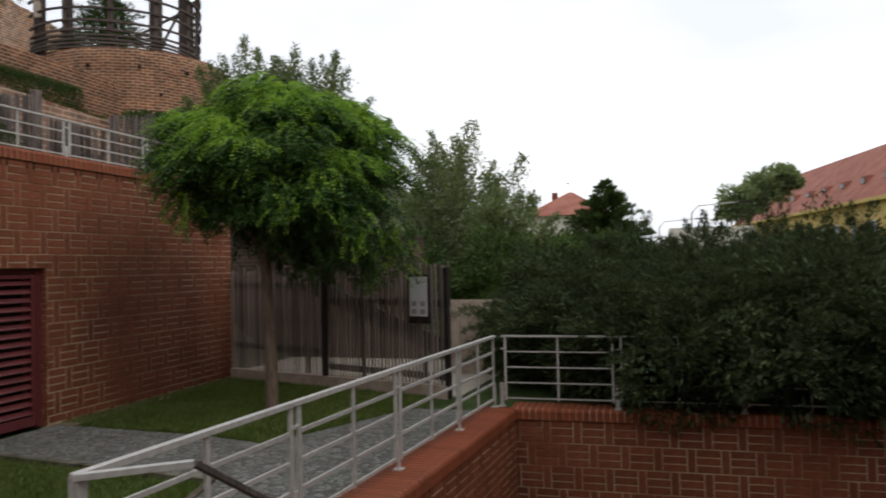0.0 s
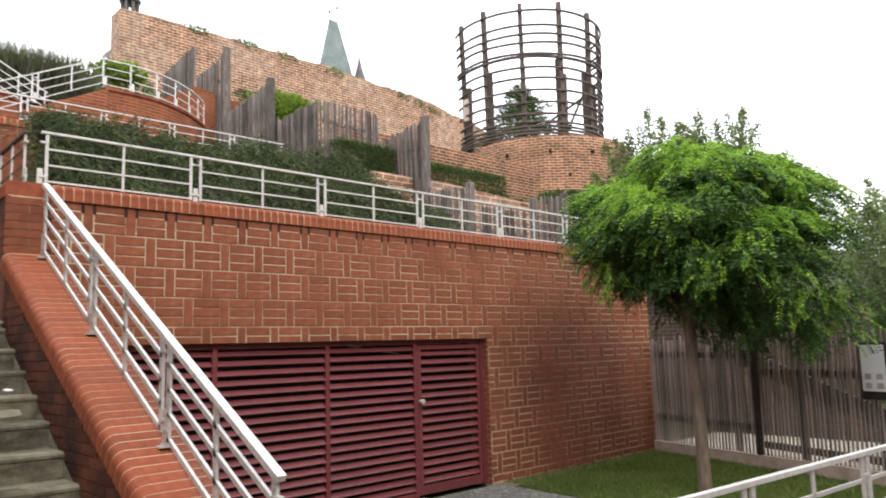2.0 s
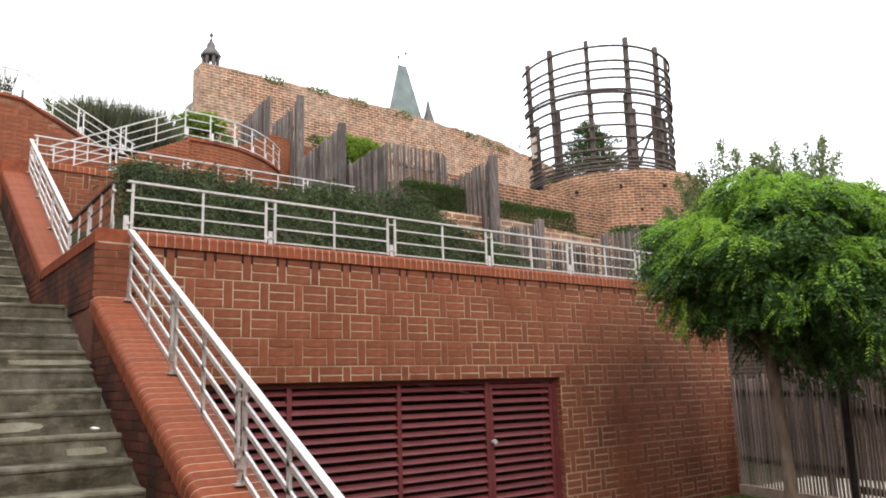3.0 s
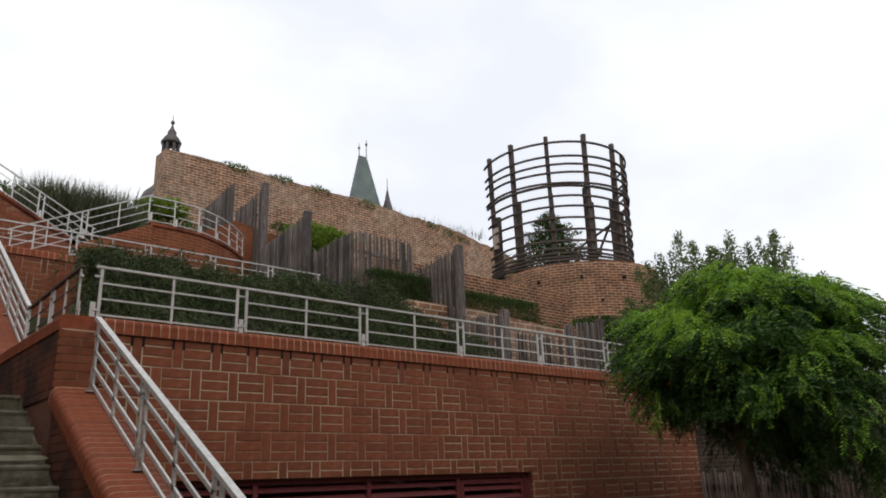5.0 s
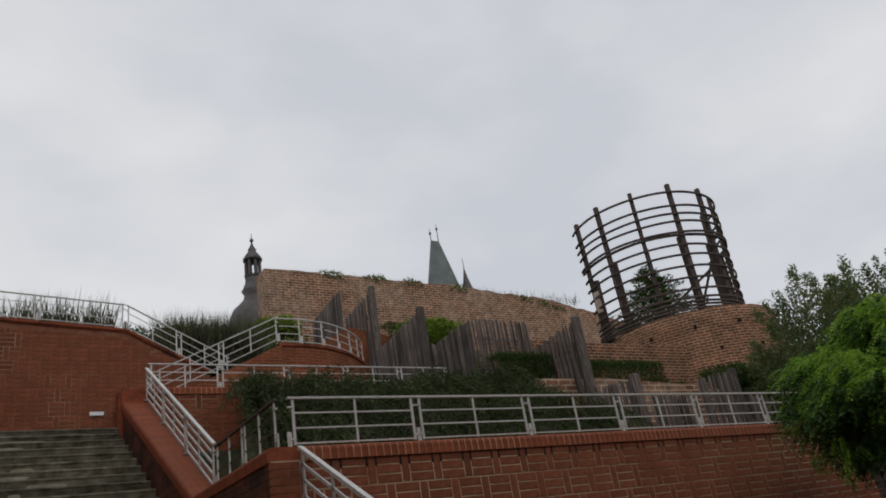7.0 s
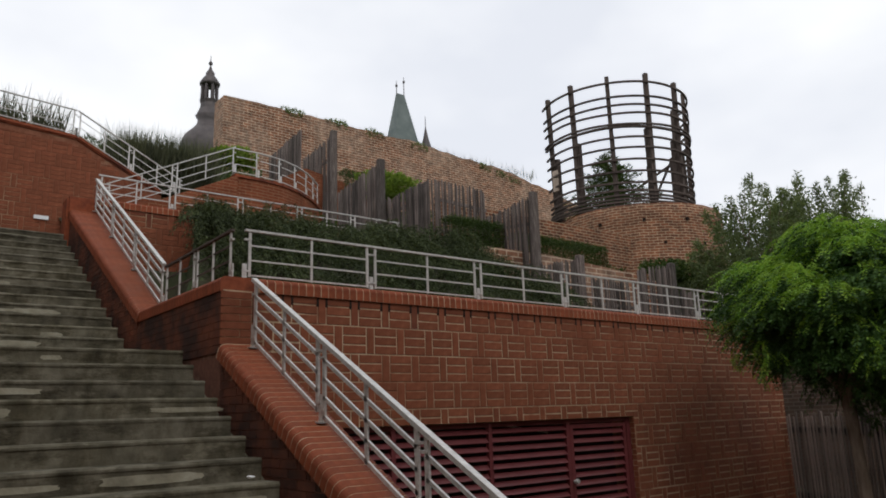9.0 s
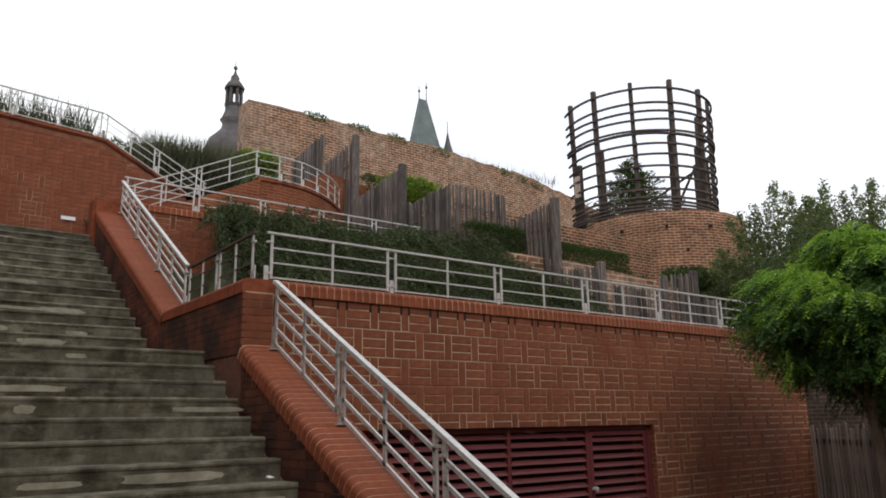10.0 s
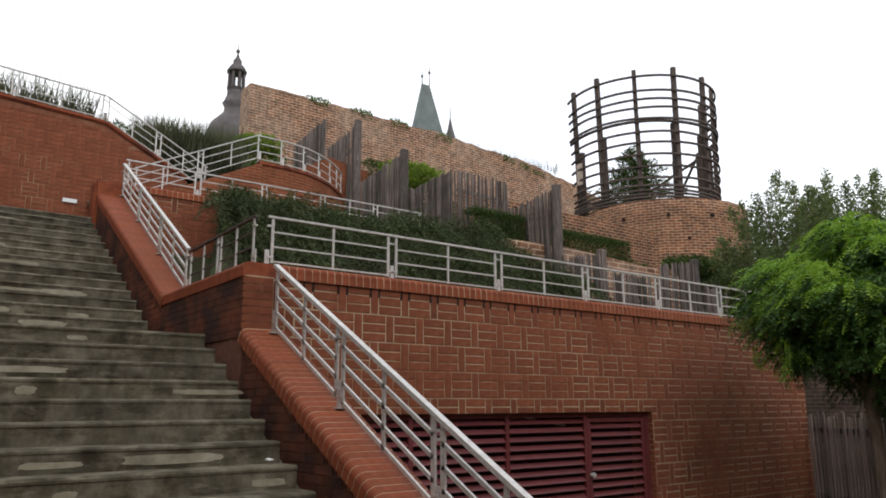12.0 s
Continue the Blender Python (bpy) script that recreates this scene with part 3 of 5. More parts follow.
tagged(part("weep_slot_shade", weeps, M_HOLE_SHADE, wall_main), kind="stuff")


def coping_mesh(width, depth, height, round_r, both=False, material=None):
    """One coping brick: across x from 0 to width, its nose rounded at x = 0, depth along y, height up."""
    bm = B()
    out = [(width, 0.0), (width, height)]
    if both:
        out = [(width, 0.0)] + [(width - round_r + round_r * math.sin(a), height - round_r + round_r * math.cos(a)) for a in [math.pi / 2 * (1 - i / 4) for i in range(5)]]
    for i in range(6):
        a = math.pi / 2 * i / 5
        out.append((round_r - round_r * math.sin(a), height - round_r + round_r * math.cos(a)))
    out.append((0.0, 0.0))
    prism(bm, out, "y", 0.0, depth)
    return mesh_of("coping_brick", bm, material or M_COPING)


def coping(parent, name, m_of, length, width, step=0.085, height=0.15, radius=0.055, both=False, turned=False):
    """A row of coping bricks. m_of(s): the pose of the brick that starts s metres along."""
    me = coping_mesh(width, step - 0.011, height, radius, both)
    bed = new("mortar_bed", coping_mesh(width - 0.005, length, height - 0.0025, radius, both, M_MORTAR))
    bed.parent = parent
    bed.matrix_basis = m_of(0.0) @ Matrix.Translation((0.0025, step - 0.008 - length if turned else 0.0, 0))
    s = 0.0
    while s < length - step * 0.5:
        ob = new("coping_brick", me)
        ob.parent = parent
        ob.matrix_basis = m_of(s)
        s += step


# ---- guard rails ----
def guard_rail(label, runs, h, bars, group="guard rails", bar_material=None, wide=0.029, mids=True):
    """Panels of flat steel bars. runs: pairs of base points; each is one panel with two end posts and one in the middle."""
    rail = thing("guard_rail", label, "railing", runs[0][0], group)
    o = Vector(runs[0][0])
    up = Vector((0, 0, 1))
    for i, (a, b) in enumerate(runs):
        a, b = Vector(a) - o, Vector(b) - o
        d = (b - a)
        flat = Vector((d.x, d.y, 0)).normalized()
        side = Vector((flat.y, -flat.x, 0))
        slope = d.z / max(0.01, math.hypot(d.x, d.y))
        for f in ((0.0, 0.5, 1.0) if mids else (1.0,)):
            bm = B()
            s = 0.055 if f == 0 else -0.055 if f == 1 else 0.0
            p = a + d * f + flat * s + up * (slope * s)
            bar(bm, p + up * (0.09 * h if mids else 0.0), p + up * (h - 0.012), 0.018, wide if f != 0.5 else wide * 0.8, flat)
            if f != 0.5:
                # clamps that tie the two posts together
                for z in (0.2, 0.82):
                    c = p - flat * s * 0.5 + up * h * z
                    bar(bm, c - flat * 0.035, c + flat * 0.035, 0.03, 0.02)
            part("post", bm, M_STEEL, rail)
        # foot between two panels, with its base plate and bolts
        for e in ((a, b) if i == 0 else (b,)):
            bm = B()
            bar(bm, e, e + up * (0.34 * h), 0.012, 0.05, flat)
            box(bm, e.x - 0.045, e.x + 0.045, e.y - 0.045, e.y + 0.045, e.z, e.z + 0.012)
            for q in (-1, 1):
                c = e + flat * (0.03 * q)
                box(bm, c.x - 0.008, c.x + 0.008, c.y - 0.008, c.y + 0.008, e.z + 0.011, e.z + 0.024)
            part("foot", bm, M_STEEL, rail)
        bm = B()
        bar(bm, a + up * h, b + up * h, 0.042 if wide < 0.04 else 0.052, 0.023 if wide < 0.04 else 0.034)
        part("top_rail", bm, bar_material or M_STEEL, rail)
        for k in range(bars - 1):
            z = h * (0.12 + 0.88 * k / (bars - 1))
            bm = B()
            bar(bm, a + up * z + flat * 0.05 + up * slope * 0.05, b + up * z - flat * 0.05 - up * slope * 0.05, 0.011 if wide < 0.04 else 0.018, 0.017 if wide < 0.04 else 0.03)
            part("bar", bm, bar_material or M_STEEL, rail)
    return rail


def split(a, b, fr):
    a, b = Vector(a), Vector(b)
    return [(tuple(a + (b - a) * f), tuple(a + (b - a) * g)) for f, g in zip(fr, fr[1:])]


RAIL = "galvanised steel guard rail with flat horizontal bars on brick coping"
posts_x = [0.33] + [1.883 + 1.642 * i for i in range(6)]
guard_rail(RAIL, [((a, 0.2, 3.57), (b, 0.2, 3.57)) for a, b in zip(posts_x, posts_x[1:])], 0.54, 4)
guard_rail("short guard rail with brown bars and steel posts beside the landing", split((0.22, 0.25, 3.57), (0.26, 2.45, 3.57), (0.0, 0.5, 1.0)), 0.54, 4, bar_material=M_TIMBER)

# ---- stairs ----
STEP_Z, STEP_Y = 0.172, 0.3235
X_L = -5.2
X_R = -0.06


def flight(label, y_first, z_base, count, going):
    st = thing("staircase", label, "stairs", (0, y_first, z_base), "stair flights")
    rng = random.Random(int(y_first * 10) + 70)
    for i in range(count):
        y = i * going
        z1 = (i + 1) * STEP_Z
        bm = B()
        # riser block, and a tread slab with a worn nose just proud of it
        box(bm, X_L, X_R, y + 0.008, y + going + 0.06, z1 - STEP_Z - 0.035, z1 - 0.035)
        n = 18
        nose = [(y, z1 - 0.035), (y, z1 - 0.016), (y + 0.018, z1), (y + going + 0.03, z1), (y + going + 0.03, z1 - 0.035)]
        rows = []
        for k in range(n + 1):
            x = X_L + (X_R - X_L) * k / n
            w = rng.uniform(-0.004, 0.004)
            rows.append([bm.verts.new((x, p[0] + (w if j < 3 else 0), p[1] + (w * 0.4 if j in (1, 2) else 0))) for j, p in enumerate(nose)])
        for r0, r1 in zip(rows, rows[1:]):
            for j in range(len(nose)):
                j2 = (j + 1) % len(nose)
                bm.faces.new((r0[j], r1[j], r1[j2], r0[j2]))
        bm.faces.new(rows[0])
        bm.faces.new(rows[-1][::-1])
        step = part("step", bm, M_CONCRETE, st)
        # pale flaked patches on the riser
        for q in range(rng.choice((2, 3, 3, 4))):
            x = -3.6 + 1.0 * q + rng.uniform(-0.35, 0.35)
            w = rng.uniform(0.08, 0.45)
            h0, h1 = rng.uniform(0.02, 0.05), rng.uniform(0.075, 0.112)
            bm = B()
            k = 26
            ph = rng.uniform(0, 9)
            out = []
            for j in range(k):
                a = 2 * math.pi * j / k
                rr = 0.86 + 0.2 * noise.noise((math.cos(a) * 2.2 + ph, math.sin(a) * 2.2, x)) + rng.uniform(-0.04, 0.04)
                cx, cz = math.cos(a), math.sin(a)
                sx, sz = math.copysign(abs(cx) ** 0.6, cx), math.copysign(abs(cz) ** 0.5, cz)
                out.append((x + sx * w * rr, z1 - STEP_Z + (h0 + h1) / 2 + sz * (h1 - h0) / 2 * rr))
            prism(bm, out, "y", y + 0.0062 - 0.0006 * q, y + 0.03)
            part("flaked_patch", bm, M_PATCH, step, "pale flaked patch on the riser")
    # narrow sloping gutter between the steps and the cheek wall
    bm = B()
    run, rise = count * going, count * STEP_Z
    prism(bm, [(0.0, -0.25), (run, rise - 0.25), (run, rise - 0.08), (0.0, -0.08)], "x", X_R - 0.01, 0.034)
    part("gutter", bm, M_CONCRETE, st, "narrow stained gutter beside the steps")
    return st


flight("worn grey concrete stairs with pale flaked patches, lower flight", -4.39, -0.023, 17, STEP_Y)
flight("worn grey concrete stairs with pale flaked patches, upper flight", 2.645, 2.90, 15, 0.314)
bm = B()
box(bm, X_L, 0.4, 1.08, 2.68, 2.4, 2.897)
tagged(part("stair_landing", bm, M_CONCRETE), "grey concrete landing between the two stair flights", "landing", kind="structure")
bm = B()
box(bm, X_L, 0.7, 7.2, 10.3, 5.0, 5.506)
tagged(part("upper_landing", bm, M_CONCRETE), "grey concrete landing at the head of the stairs", "landing", kind="structure")
# unseen wall, added and raised to keep sky light off the stair side
bm = B()
prism(bm, [(-17.0, -0.3), (11.5, -0.3), (11.5, 10.0), (7.2, 10.0), (2.5, 8.2), (-4.0, 6.4), (-17.0, 6.4)], "x", X_L - 0.4, X_L - 0.002)
ob = part("wall_shade_stairs", bm, M_COURSED)
uv_wall(ob.data)
tagged(ob, "unseen tall red brick wall added beside the stairs to block light", "wall", kind="structure")
# unseen light blocker to the south, higher on the east to darken that end
bm = B()
box(bm, X_L - 0.4, 4.5, -17.4, -17.0, -0.3, 9.0)
box(bm, 4.5, 26.0, -17.4, -17.0, -0.3, 11.0)
ob = part("wall_shade_south", bm, M_COURSED)
uv_wall(ob.data)
tagged(ob, "unseen red brick wall added behind the landing to block light", "wall", kind="structure")

# ---- cheek walls beside the stairs ----
SL = 0.535
CH_Y0, CH_Y1 = -4.45, -0.02


def cheek_z(y):
    return 2.90 + (y + 0.02) * SL


cheek_low = thing("wall_cheek_lower", "sloping red brick cheek wall with glazed bullnose coping", "wall", kind="structure")
bm = B()
prism(bm, [(CH_Y0 + 0.02, -0.3), (0.0, -0.3), (0.0, cheek_z(0) - 0.13), (CH_Y0 + 0.02, cheek_z(CH_Y0) - 0.13)], "x", 0.03, 0.42)
part("wall_body", bm, M_MORTAR_DARK, cheek_low)
ang = math.atan(SL)


def cheek_pose(y0, z0, x0):
    def m_of(s):
        return Matrix.Translation((x0, y0 + s * math.cos(ang), z0 + s * math.sin(ang))) @ Matrix.Rotation(ang, 4, "X") @ Matrix.Translation((0, 0, -0.15))
    return m_of


coping(cheek_low, "coping", cheek_pose(CH_Y0, cheek_z(CH_Y0), 0.0), (CH_Y1 - CH_Y0) / math.cos(ang), 0.45, 0.088, 0.15, 0.07)



def cheek_courses(wall, y0, y1, z0, top, x):
    """Brick courses on the stair side of a sloping wall."""
    bm = B()
    z = z0
    r = 0
    while z < top(y1):
        y = y0 - (0.15 if r % 2 else 0)
        while y < y1:
            a, b = max(y, y0), min(y + 0.288, y1)
            while a < b and top(a) < z + 0.068:
                a += 0.03
            if b - a > 0.04:
                box(bm, x - 0.005, x + 0.03, a, b, z, z + 0.067)
            y += 0.298
        z += 0.0755
        r += 1
    tagged(part("bricks", bm, M_BRICK_SHADE_GRIME, wall), kind="stuff")


cheek_courses(cheek_low, CH_Y0 + 0.03, -0.01, 0.05, lambda y: cheek_z(y) - 0.16, 0.03)
# pillar and level parapet beside the landing
pillar = thing("wall_parapet", "red brick parapet and corner pier with rounded glazed edges", "wall", kind="structure")
bm = B()
box(bm, 0.035, 0.40, 0.0, 2.62, -0.3, 3.43)
box(bm, 0.04, 0.31, 0.0, 0.4, 0.0, 3.43)
part("wall_body", bm, M_MORTAR_DARK, pillar)
bm = B()
box(bm, 0.03, 0.335, -0.004, 0.0, 2.8, 3.43)
part("joint_face", bm, M_MORTAR, pillar)
for i in range(31):
    ob = new("coping_brick", coping_mesh(0.40, 0.077, 0.15, 0.055) if i == 0 else ob_me)
    ob_me = ob.data
    ob.parent = pillar
    ob.matrix_basis = Matrix.Translation((0.01, 0.02 + i * 0.085, 3.42))
# stretcher courses on the pier and long side, each a rounded-corner brick
for r in range(8):
    z = 2.82 + r * 0.0755
    for side in range(2):
        bm = B()
        if side == 0:
            lens = [0.0, 0.32] if r % 2 else [0.0, 0.2, 0.32]
            for a, b in zip(lens, lens[1:]):
                v = box(bm, 0.012 + a, 0.004 + b, -0.012, 0.02, z, z + 0.066)
            part("brick", bm, M_BRICK, pillar)
        else:
            y = 0.02 - (0.12 if r % 2 else 0)
            while y < 2.58:
                bm2 = B()
                box(bm2, 0.022, 0.05, max(y, -0.008), min(y + 0.286, 2.6), z, z + 0.071)
                part("brick", bm2, M_BRICK_SHADE_GRIME, pillar)
                y += 0.292
            bm.free()
# coping over the main wall
coping(wall_main, "coping", lambda s: Matrix.Translation((0.40 + s + 0.08, -0.03, 3.42)) @ Matrix.Rotation(math.pi / 2, 4, "Z"), W_END - 0.42, 0.46, 0.088, 0.15, 0.055, turned=True)

# upper cheek wall
UP_Y0, UP_Z0, UP_Y1 = 2.60, 3.53, 7.15
SL2 = 0.541
cheek_up = thing("wall_cheek_upper", "sloping red brick cheek wall beside the upper stairs", "wall", kind="structure")


def cheek2_z(y):
    return UP_Z0 + (y - UP_Y0) * SL2


bm = B()
prism(bm, [(UP_Y0, 2.3), (UP_Y1 + 0.3, 2.3), (UP_Y1 + 0.3, cheek2_z(UP_Y1) - 0.13), (UP_Y1, cheek2_z(UP_Y1) - 0.13), (UP_Y0, UP_Z0 - 0.13)], "x", 0.03, 0.50)
part("wall_body", bm, M_MORTAR_DARK, cheek_up)
cheek_courses(cheek_up, UP_Y0, UP_Y1, 2.9, lambda y: cheek2_z(y) - 0.16, 0.03)
ang2 = math.atan(SL2)
coping(cheek_up, "coping", lambda s: Matrix.Translation((0.0, UP_Y0 + s * math.cos(ang2), UP_Z0 + s * math.sin(ang2))) @ Matrix.Rotation(ang2, 4, "X") @ Matrix.Translation((0, 0, -0.15)),
       (UP_Y1 - UP_Y0) / math.cos(ang2), 0.52, 0.088, 0.15, 0.07)
bm = B()
box(bm, -0.04, 0.55, 7.08, 7.5, 5.2, 6.2)
bmesh.ops.bevel(bm, geom=bm.edges[:], offset=0.04, segments=2, affect="EDGES")
part("end_pier", bm, M_COPING, cheek_up)

guard_rail("galvanised steel stair rail on the sloping cheek wall", [((0.30, a, cheek_z(a)), (0.30, b, cheek_z(b))) for a, b in zip((-0.11, -1.47, -2.84, -4.2), (-1.47, -2.84, -4.2))], 0.68, 5, wide=0.045)
guard_rail("galvanised steel stair rail on the upper cheek wall", [((0.30 + (a - 2.66) * 0.028, a, cheek2_z(a)), (0.30 + (b - 2.66) * 0.028, b, cheek2_z(b))) for a, b in zip((2.66, 4.15, 5.65, 7.1), (4.15, 5.65, 7.1))], 0.62, 5, wide=0.045)

# ---- louvred gate ----
gate = thing("louvred_gate", "maroon painted steel gate with tilted louvre slats", "gate", (GATE[0], 0.1, 0.03))


def louvres(parent, x0, x1, z0, z1, n):
    for i in range(n):
        z = z0 + (z1 - z0) * (i + 0.5) / n
        bm = B()
        bar(bm, (x0 - GATE[0], 0.0, z - 0.03), (x1 - GATE[0], 0.0, z - 0.03), 0.010, 0.080, (0, 0.72, 0.70))
        part("slat", bm, M_MAROON, parent)


def gate_bar(parent, x0, x1, z0, z1, d=0.06, name="post"):
    bm = B()
    box(bm, x0 - GATE[0], x1 - GATE[0], -d / 2, d / 2, z0 - 0.03, z1 - 0.03)
    part(name, bm, M_MAROON, parent)


for x in (0.95, 2.04, 3.48):
    gate_bar(gate, x, x + 0.055, 0.03, 2.05)
gate_bar(gate, 4.87, 4.935, 0.03, 2.05)
gate_bar(gate, 6.13, 6.215, 0.03, 2.05)
gate_bar(gate, 0.95, 4.87, 0.03, 0.09, 0.05, "bottom_rail")
gate_bar(gate, 0.95, 6.215, 2.0, 2.055, 0.05, "top_rail")
for a, b in ((1.005, 2.04), (2.095, 3.48), (3.535, 4.87)):
    louvres(gate, a, b, 0.09, 2.0, 18)
bm = B()
box(bm, 4.945 - GATE[0], 6.12 - GATE[0], -0.012, -0.002, 0.05, 0.052)
leaf = part("gate_leaf", bm, M_MAROON, gate, "hinged louvred gate leaf")
gate_bar(leaf, 4.945, 5.0, 0.05, 1.985, 0.05, "stile")
gate_bar(leaf, 6.06, 6.12, 0.05, 1.985, 0.05, "stile")
gate_bar(leaf, 5.0, 6.06, 0.05, 0.17, 0.045, "bottom_rail")
gate_bar(leaf, 5.0, 6.06, 1.93, 1.985, 0.045, "top_rail")
louvres(leaf, 5.0, 6.06, 0.17, 1.93, 16)
bm = B()
tube(bm, [(4.965 - GATE[0], -0.03, 1.22), (4.965 - GATE[0], -0.075, 1.22)], [0.022, 0.022], 12)
tube(bm, [(4.965 - GATE[0], -0.07, 1.22), (4.965 - GATE[0], -0.10, 1.22)], [0.036, 0.03], 12)
part("door_knob", bm, M_STEEL, leaf, "bright steel knob")

pipe = thing("pipe", "thin steel pipe slanting inside the store room", "pipe", (3.7, 0.55, 2.02))
bm = B()
tube(bm, [(-1.0, 0, 0.06), (0.4, 0, 0.0), (1.3, 0, -0.14)], [0.014, 0.014, 0.014], 8)
part("tube", bm, M_STEEL, pipe)

# ---- sunken stairwell beside the landing ----
well = thing("wall_well", "red brick parapet round the sunken stairwell, basket pattern", "wall", kind="structure")
bm = B()
prism(bm, [(1.0, -5.27), (8.72, -5.77), (8.72, -5.33), (1.0, -4.83)], "z", -3.0, -0.07)
box(bm, 8.30, 8.72, -12.0, -5.76, -3.0, -0.07)
part("wall_body", bm, M_MORTAR, well)
coping(well, "coping", lambda s: Matrix.Translation((1.0, -5.30, -0.10)) @ Matrix.Rotation(-0.0647, 4, "Z") @ Matrix.Translation((s + 0.08, 0, 0)) @ Matrix.Rotation(math.pi / 2, 4, "Z"), 7.3, 0.48, 0.088, 0.15, 0.06, turned=True)
coping(well, "coping", lambda s: Matrix.Translation((8.27, -12.0 + s, -0.10)), 6.3, 0.46, 0.088, 0.15, 0.06)
bm = B()
box(bm, 1.2, 8.4, -12.2, -5.6, -3.1, -3.0)
box(bm, 1.2, 8.72, -12.4, -12.0, -3.0, 0.0)
for i in range(15):
    box(bm, 1.28 + 0.3 * i, 1.6 + 0.3 * i, -12.0, -5.3 - 0.0195 * i, -3.0, -0.0 - 0.172 * (i + 1) + 0.17)
tagged(part("sunken_stairs", bm, M_CONCRETE), "concrete stairs going down in the sunken well", "stairs", kind="structure")
guard_rail("galvanised steel guard rail beside the sunken stairwell", split((1.30, -4.97, 0.05), (8.28, -5.47, 0.05), (0.0, 0.28, 0.54, 0.79, 1.0)), 0.95, 5, wide=0.05)
guard_rail("galvanised steel guard rail half hidden by dark junipers", split((8.36, -5.55, 0.05), (8.36, -10.5, 0.05), (0.0, 0.31, 0.62, 0.93)), 0.95, 5)
hr = thing("handrail", "grey steel handrail turning down into the sunken stairwell", "handrail", (1.30, -4.97, 1.0))
bm = B()
bar(bm, (0, 0, 0), (0.35, -0.42, 0.0), 0.05, 0.03)
part("top_rail", bm, M_STEEL, hr)
bm = B()
bar(bm, (0.35, -0.42, 0.0), (2.6, -0.46, -1.3), 0.05, 0.03)
part("sloping_rail", bm, M_WOOD, hr, "weathered brown sloping rail")
bm = B()
bar(bm, (0.02, 0, 0), (0.02, 0, -0.93), 0.05, 0.05, (1, 0, 0))
part("post", bm, M_STEEL, hr)

# ---- second and third terraces ----
wall_2 = thing("wall_second", "red brick retaining wall of the second terrace", "wall", kind="structure")
bm = B()
box(bm, 0.5, 9.0, 7.0, 7.4, 2.6, 6.12)
part("wall_body", bm, M_MORTAR_RED, wall_2)
coping(wall_2, "coping", lambda s: Matrix.Translation((0.5 + s + 0.09, 6.97, 6.06)) @ Matrix.Rotation(math.pi / 2, 4, "Z"), 5.0, 0.46, 0.1, 0.14, 0.05, turned=True)
xs2 = [0.5, 1.87, 3.27, 4.64, 6.0, 7.3]
guard_rail(RAIL, [((a, 7.3, 6.2), (b, 7.3, 6.2)) for a, b in zip(xs2, xs2[1:])], 0.54, 4)

left_wall = thing("wall_left_high", "high red brick wall above the stair landing, faint basket pattern", "wall", kind="structure")
LW = 10.2
out = [(-8.0, 4.9), (2.55, 4.9), (2.55, 7.41), (1.92, 7.75), (0.65, 8.42), (-8.0, 8.94)]
bm = B()
prism(bm, out, "y", LW, LW + 0.4)
part("wall_body", bm, M_MORTAR_RED, left_wall)
for p, q in (((-8.0, 8.98), (0.65, 8.45)), ((0.65, 8.45), (2.55, 7.46))):
    bm = B()
    bar(bm, (p[0], LW + 0.18, p[1]), (q[0], LW + 0.18, q[1]), 0.48, 0.10)
    bmesh.ops.bevel(bm, geom=bm.edges[:], offset=0.03, segments=2, affect="EDGES")
    part("coping", bm, M_COPING, left_wall)
bm = B()
box(bm, -0.06, 0.22, LW - 0.05, LW, 6.49, 6.57)
tagged(part("wall_lamp", bm, M_WHITE), "small white recessed lamp plate on the brick wall", "lamp")
guard_rail("galvanised steel guard rail on the high wall", split((-6.6, LW + 0.1, 8.96), (0.64, LW + 0.1, 8.51), (0, 0.25, 0.5, 0.75, 1.0)), 0.62, 4)
guard_rail("galvanised steel stair rail sloping down the high wall", split((0.66, LW + 0.1, 8.51), (3.05, LW + 0.1, 7.26), (0, 0.5, 1.0)), 0.62, 4)

# flight that climbs to the curved terrace
ramp = thing("wall_ramp", "red brick stair wall climbing to the curved terrace", "wall", kind="structure")
bm = B()
prism(bm, [(1.0, 5.0), (3.95, 5.0), (3.95, 7.86), (1.0, 6.40)], "y", 9.1, 9.5)
uv_wall(part("wall_body", bm, M_COURSED, ramp).data)
guard_rail("galvanised steel stair rail climbing to the curved terrace", split((1.1, 9.2, 6.55), (3.92, 9.2, 7.95), (0, 0.5, 1.0)), 0.64, 4)
arc = [(3.92, 9.2), (4.55, 9.2), (5.2, 9.32), (5.75, 9.58), (6.25, 9.93), (6.65, 10.3), (7.0, 10.7)]
curved = thing("wall_curved", "curved red brick terrace wall with steel rail", "wall", kind="structure")
for a, b in zip(arc, arc[1:]):
    bm = B()
    n = Vector((-(b[1] - a[1]), b[0] - a[0])).normalized() * 0.35
    v = [bm.verts.new((x, y, z)) for z in (5.0, 7.88) for x, y in (a, b, (b[0] + n.x, b[1] + n.y), (a[0] + n.x, a[1] + n.y))]
    for f in ((3, 2, 1, 0), (4, 5, 6, 7), (0, 1, 5, 4), (1, 2, 6, 5), (2, 3, 7, 6), (3, 0, 4, 7)):
        bm.faces.new([v[i] for i in f])
    uv_wall(part("wall_panel", bm, M_COURSED, curved).data)
    bm = B()
    bar(bm, (a[0] + n.x / 2, a[1] + n.y / 2, 7.885), (b[0] + n.x / 2, b[1] + n.y / 2, 7.885), 0.42, 0.07)
    part("coping", bm, M_COPING, curved)
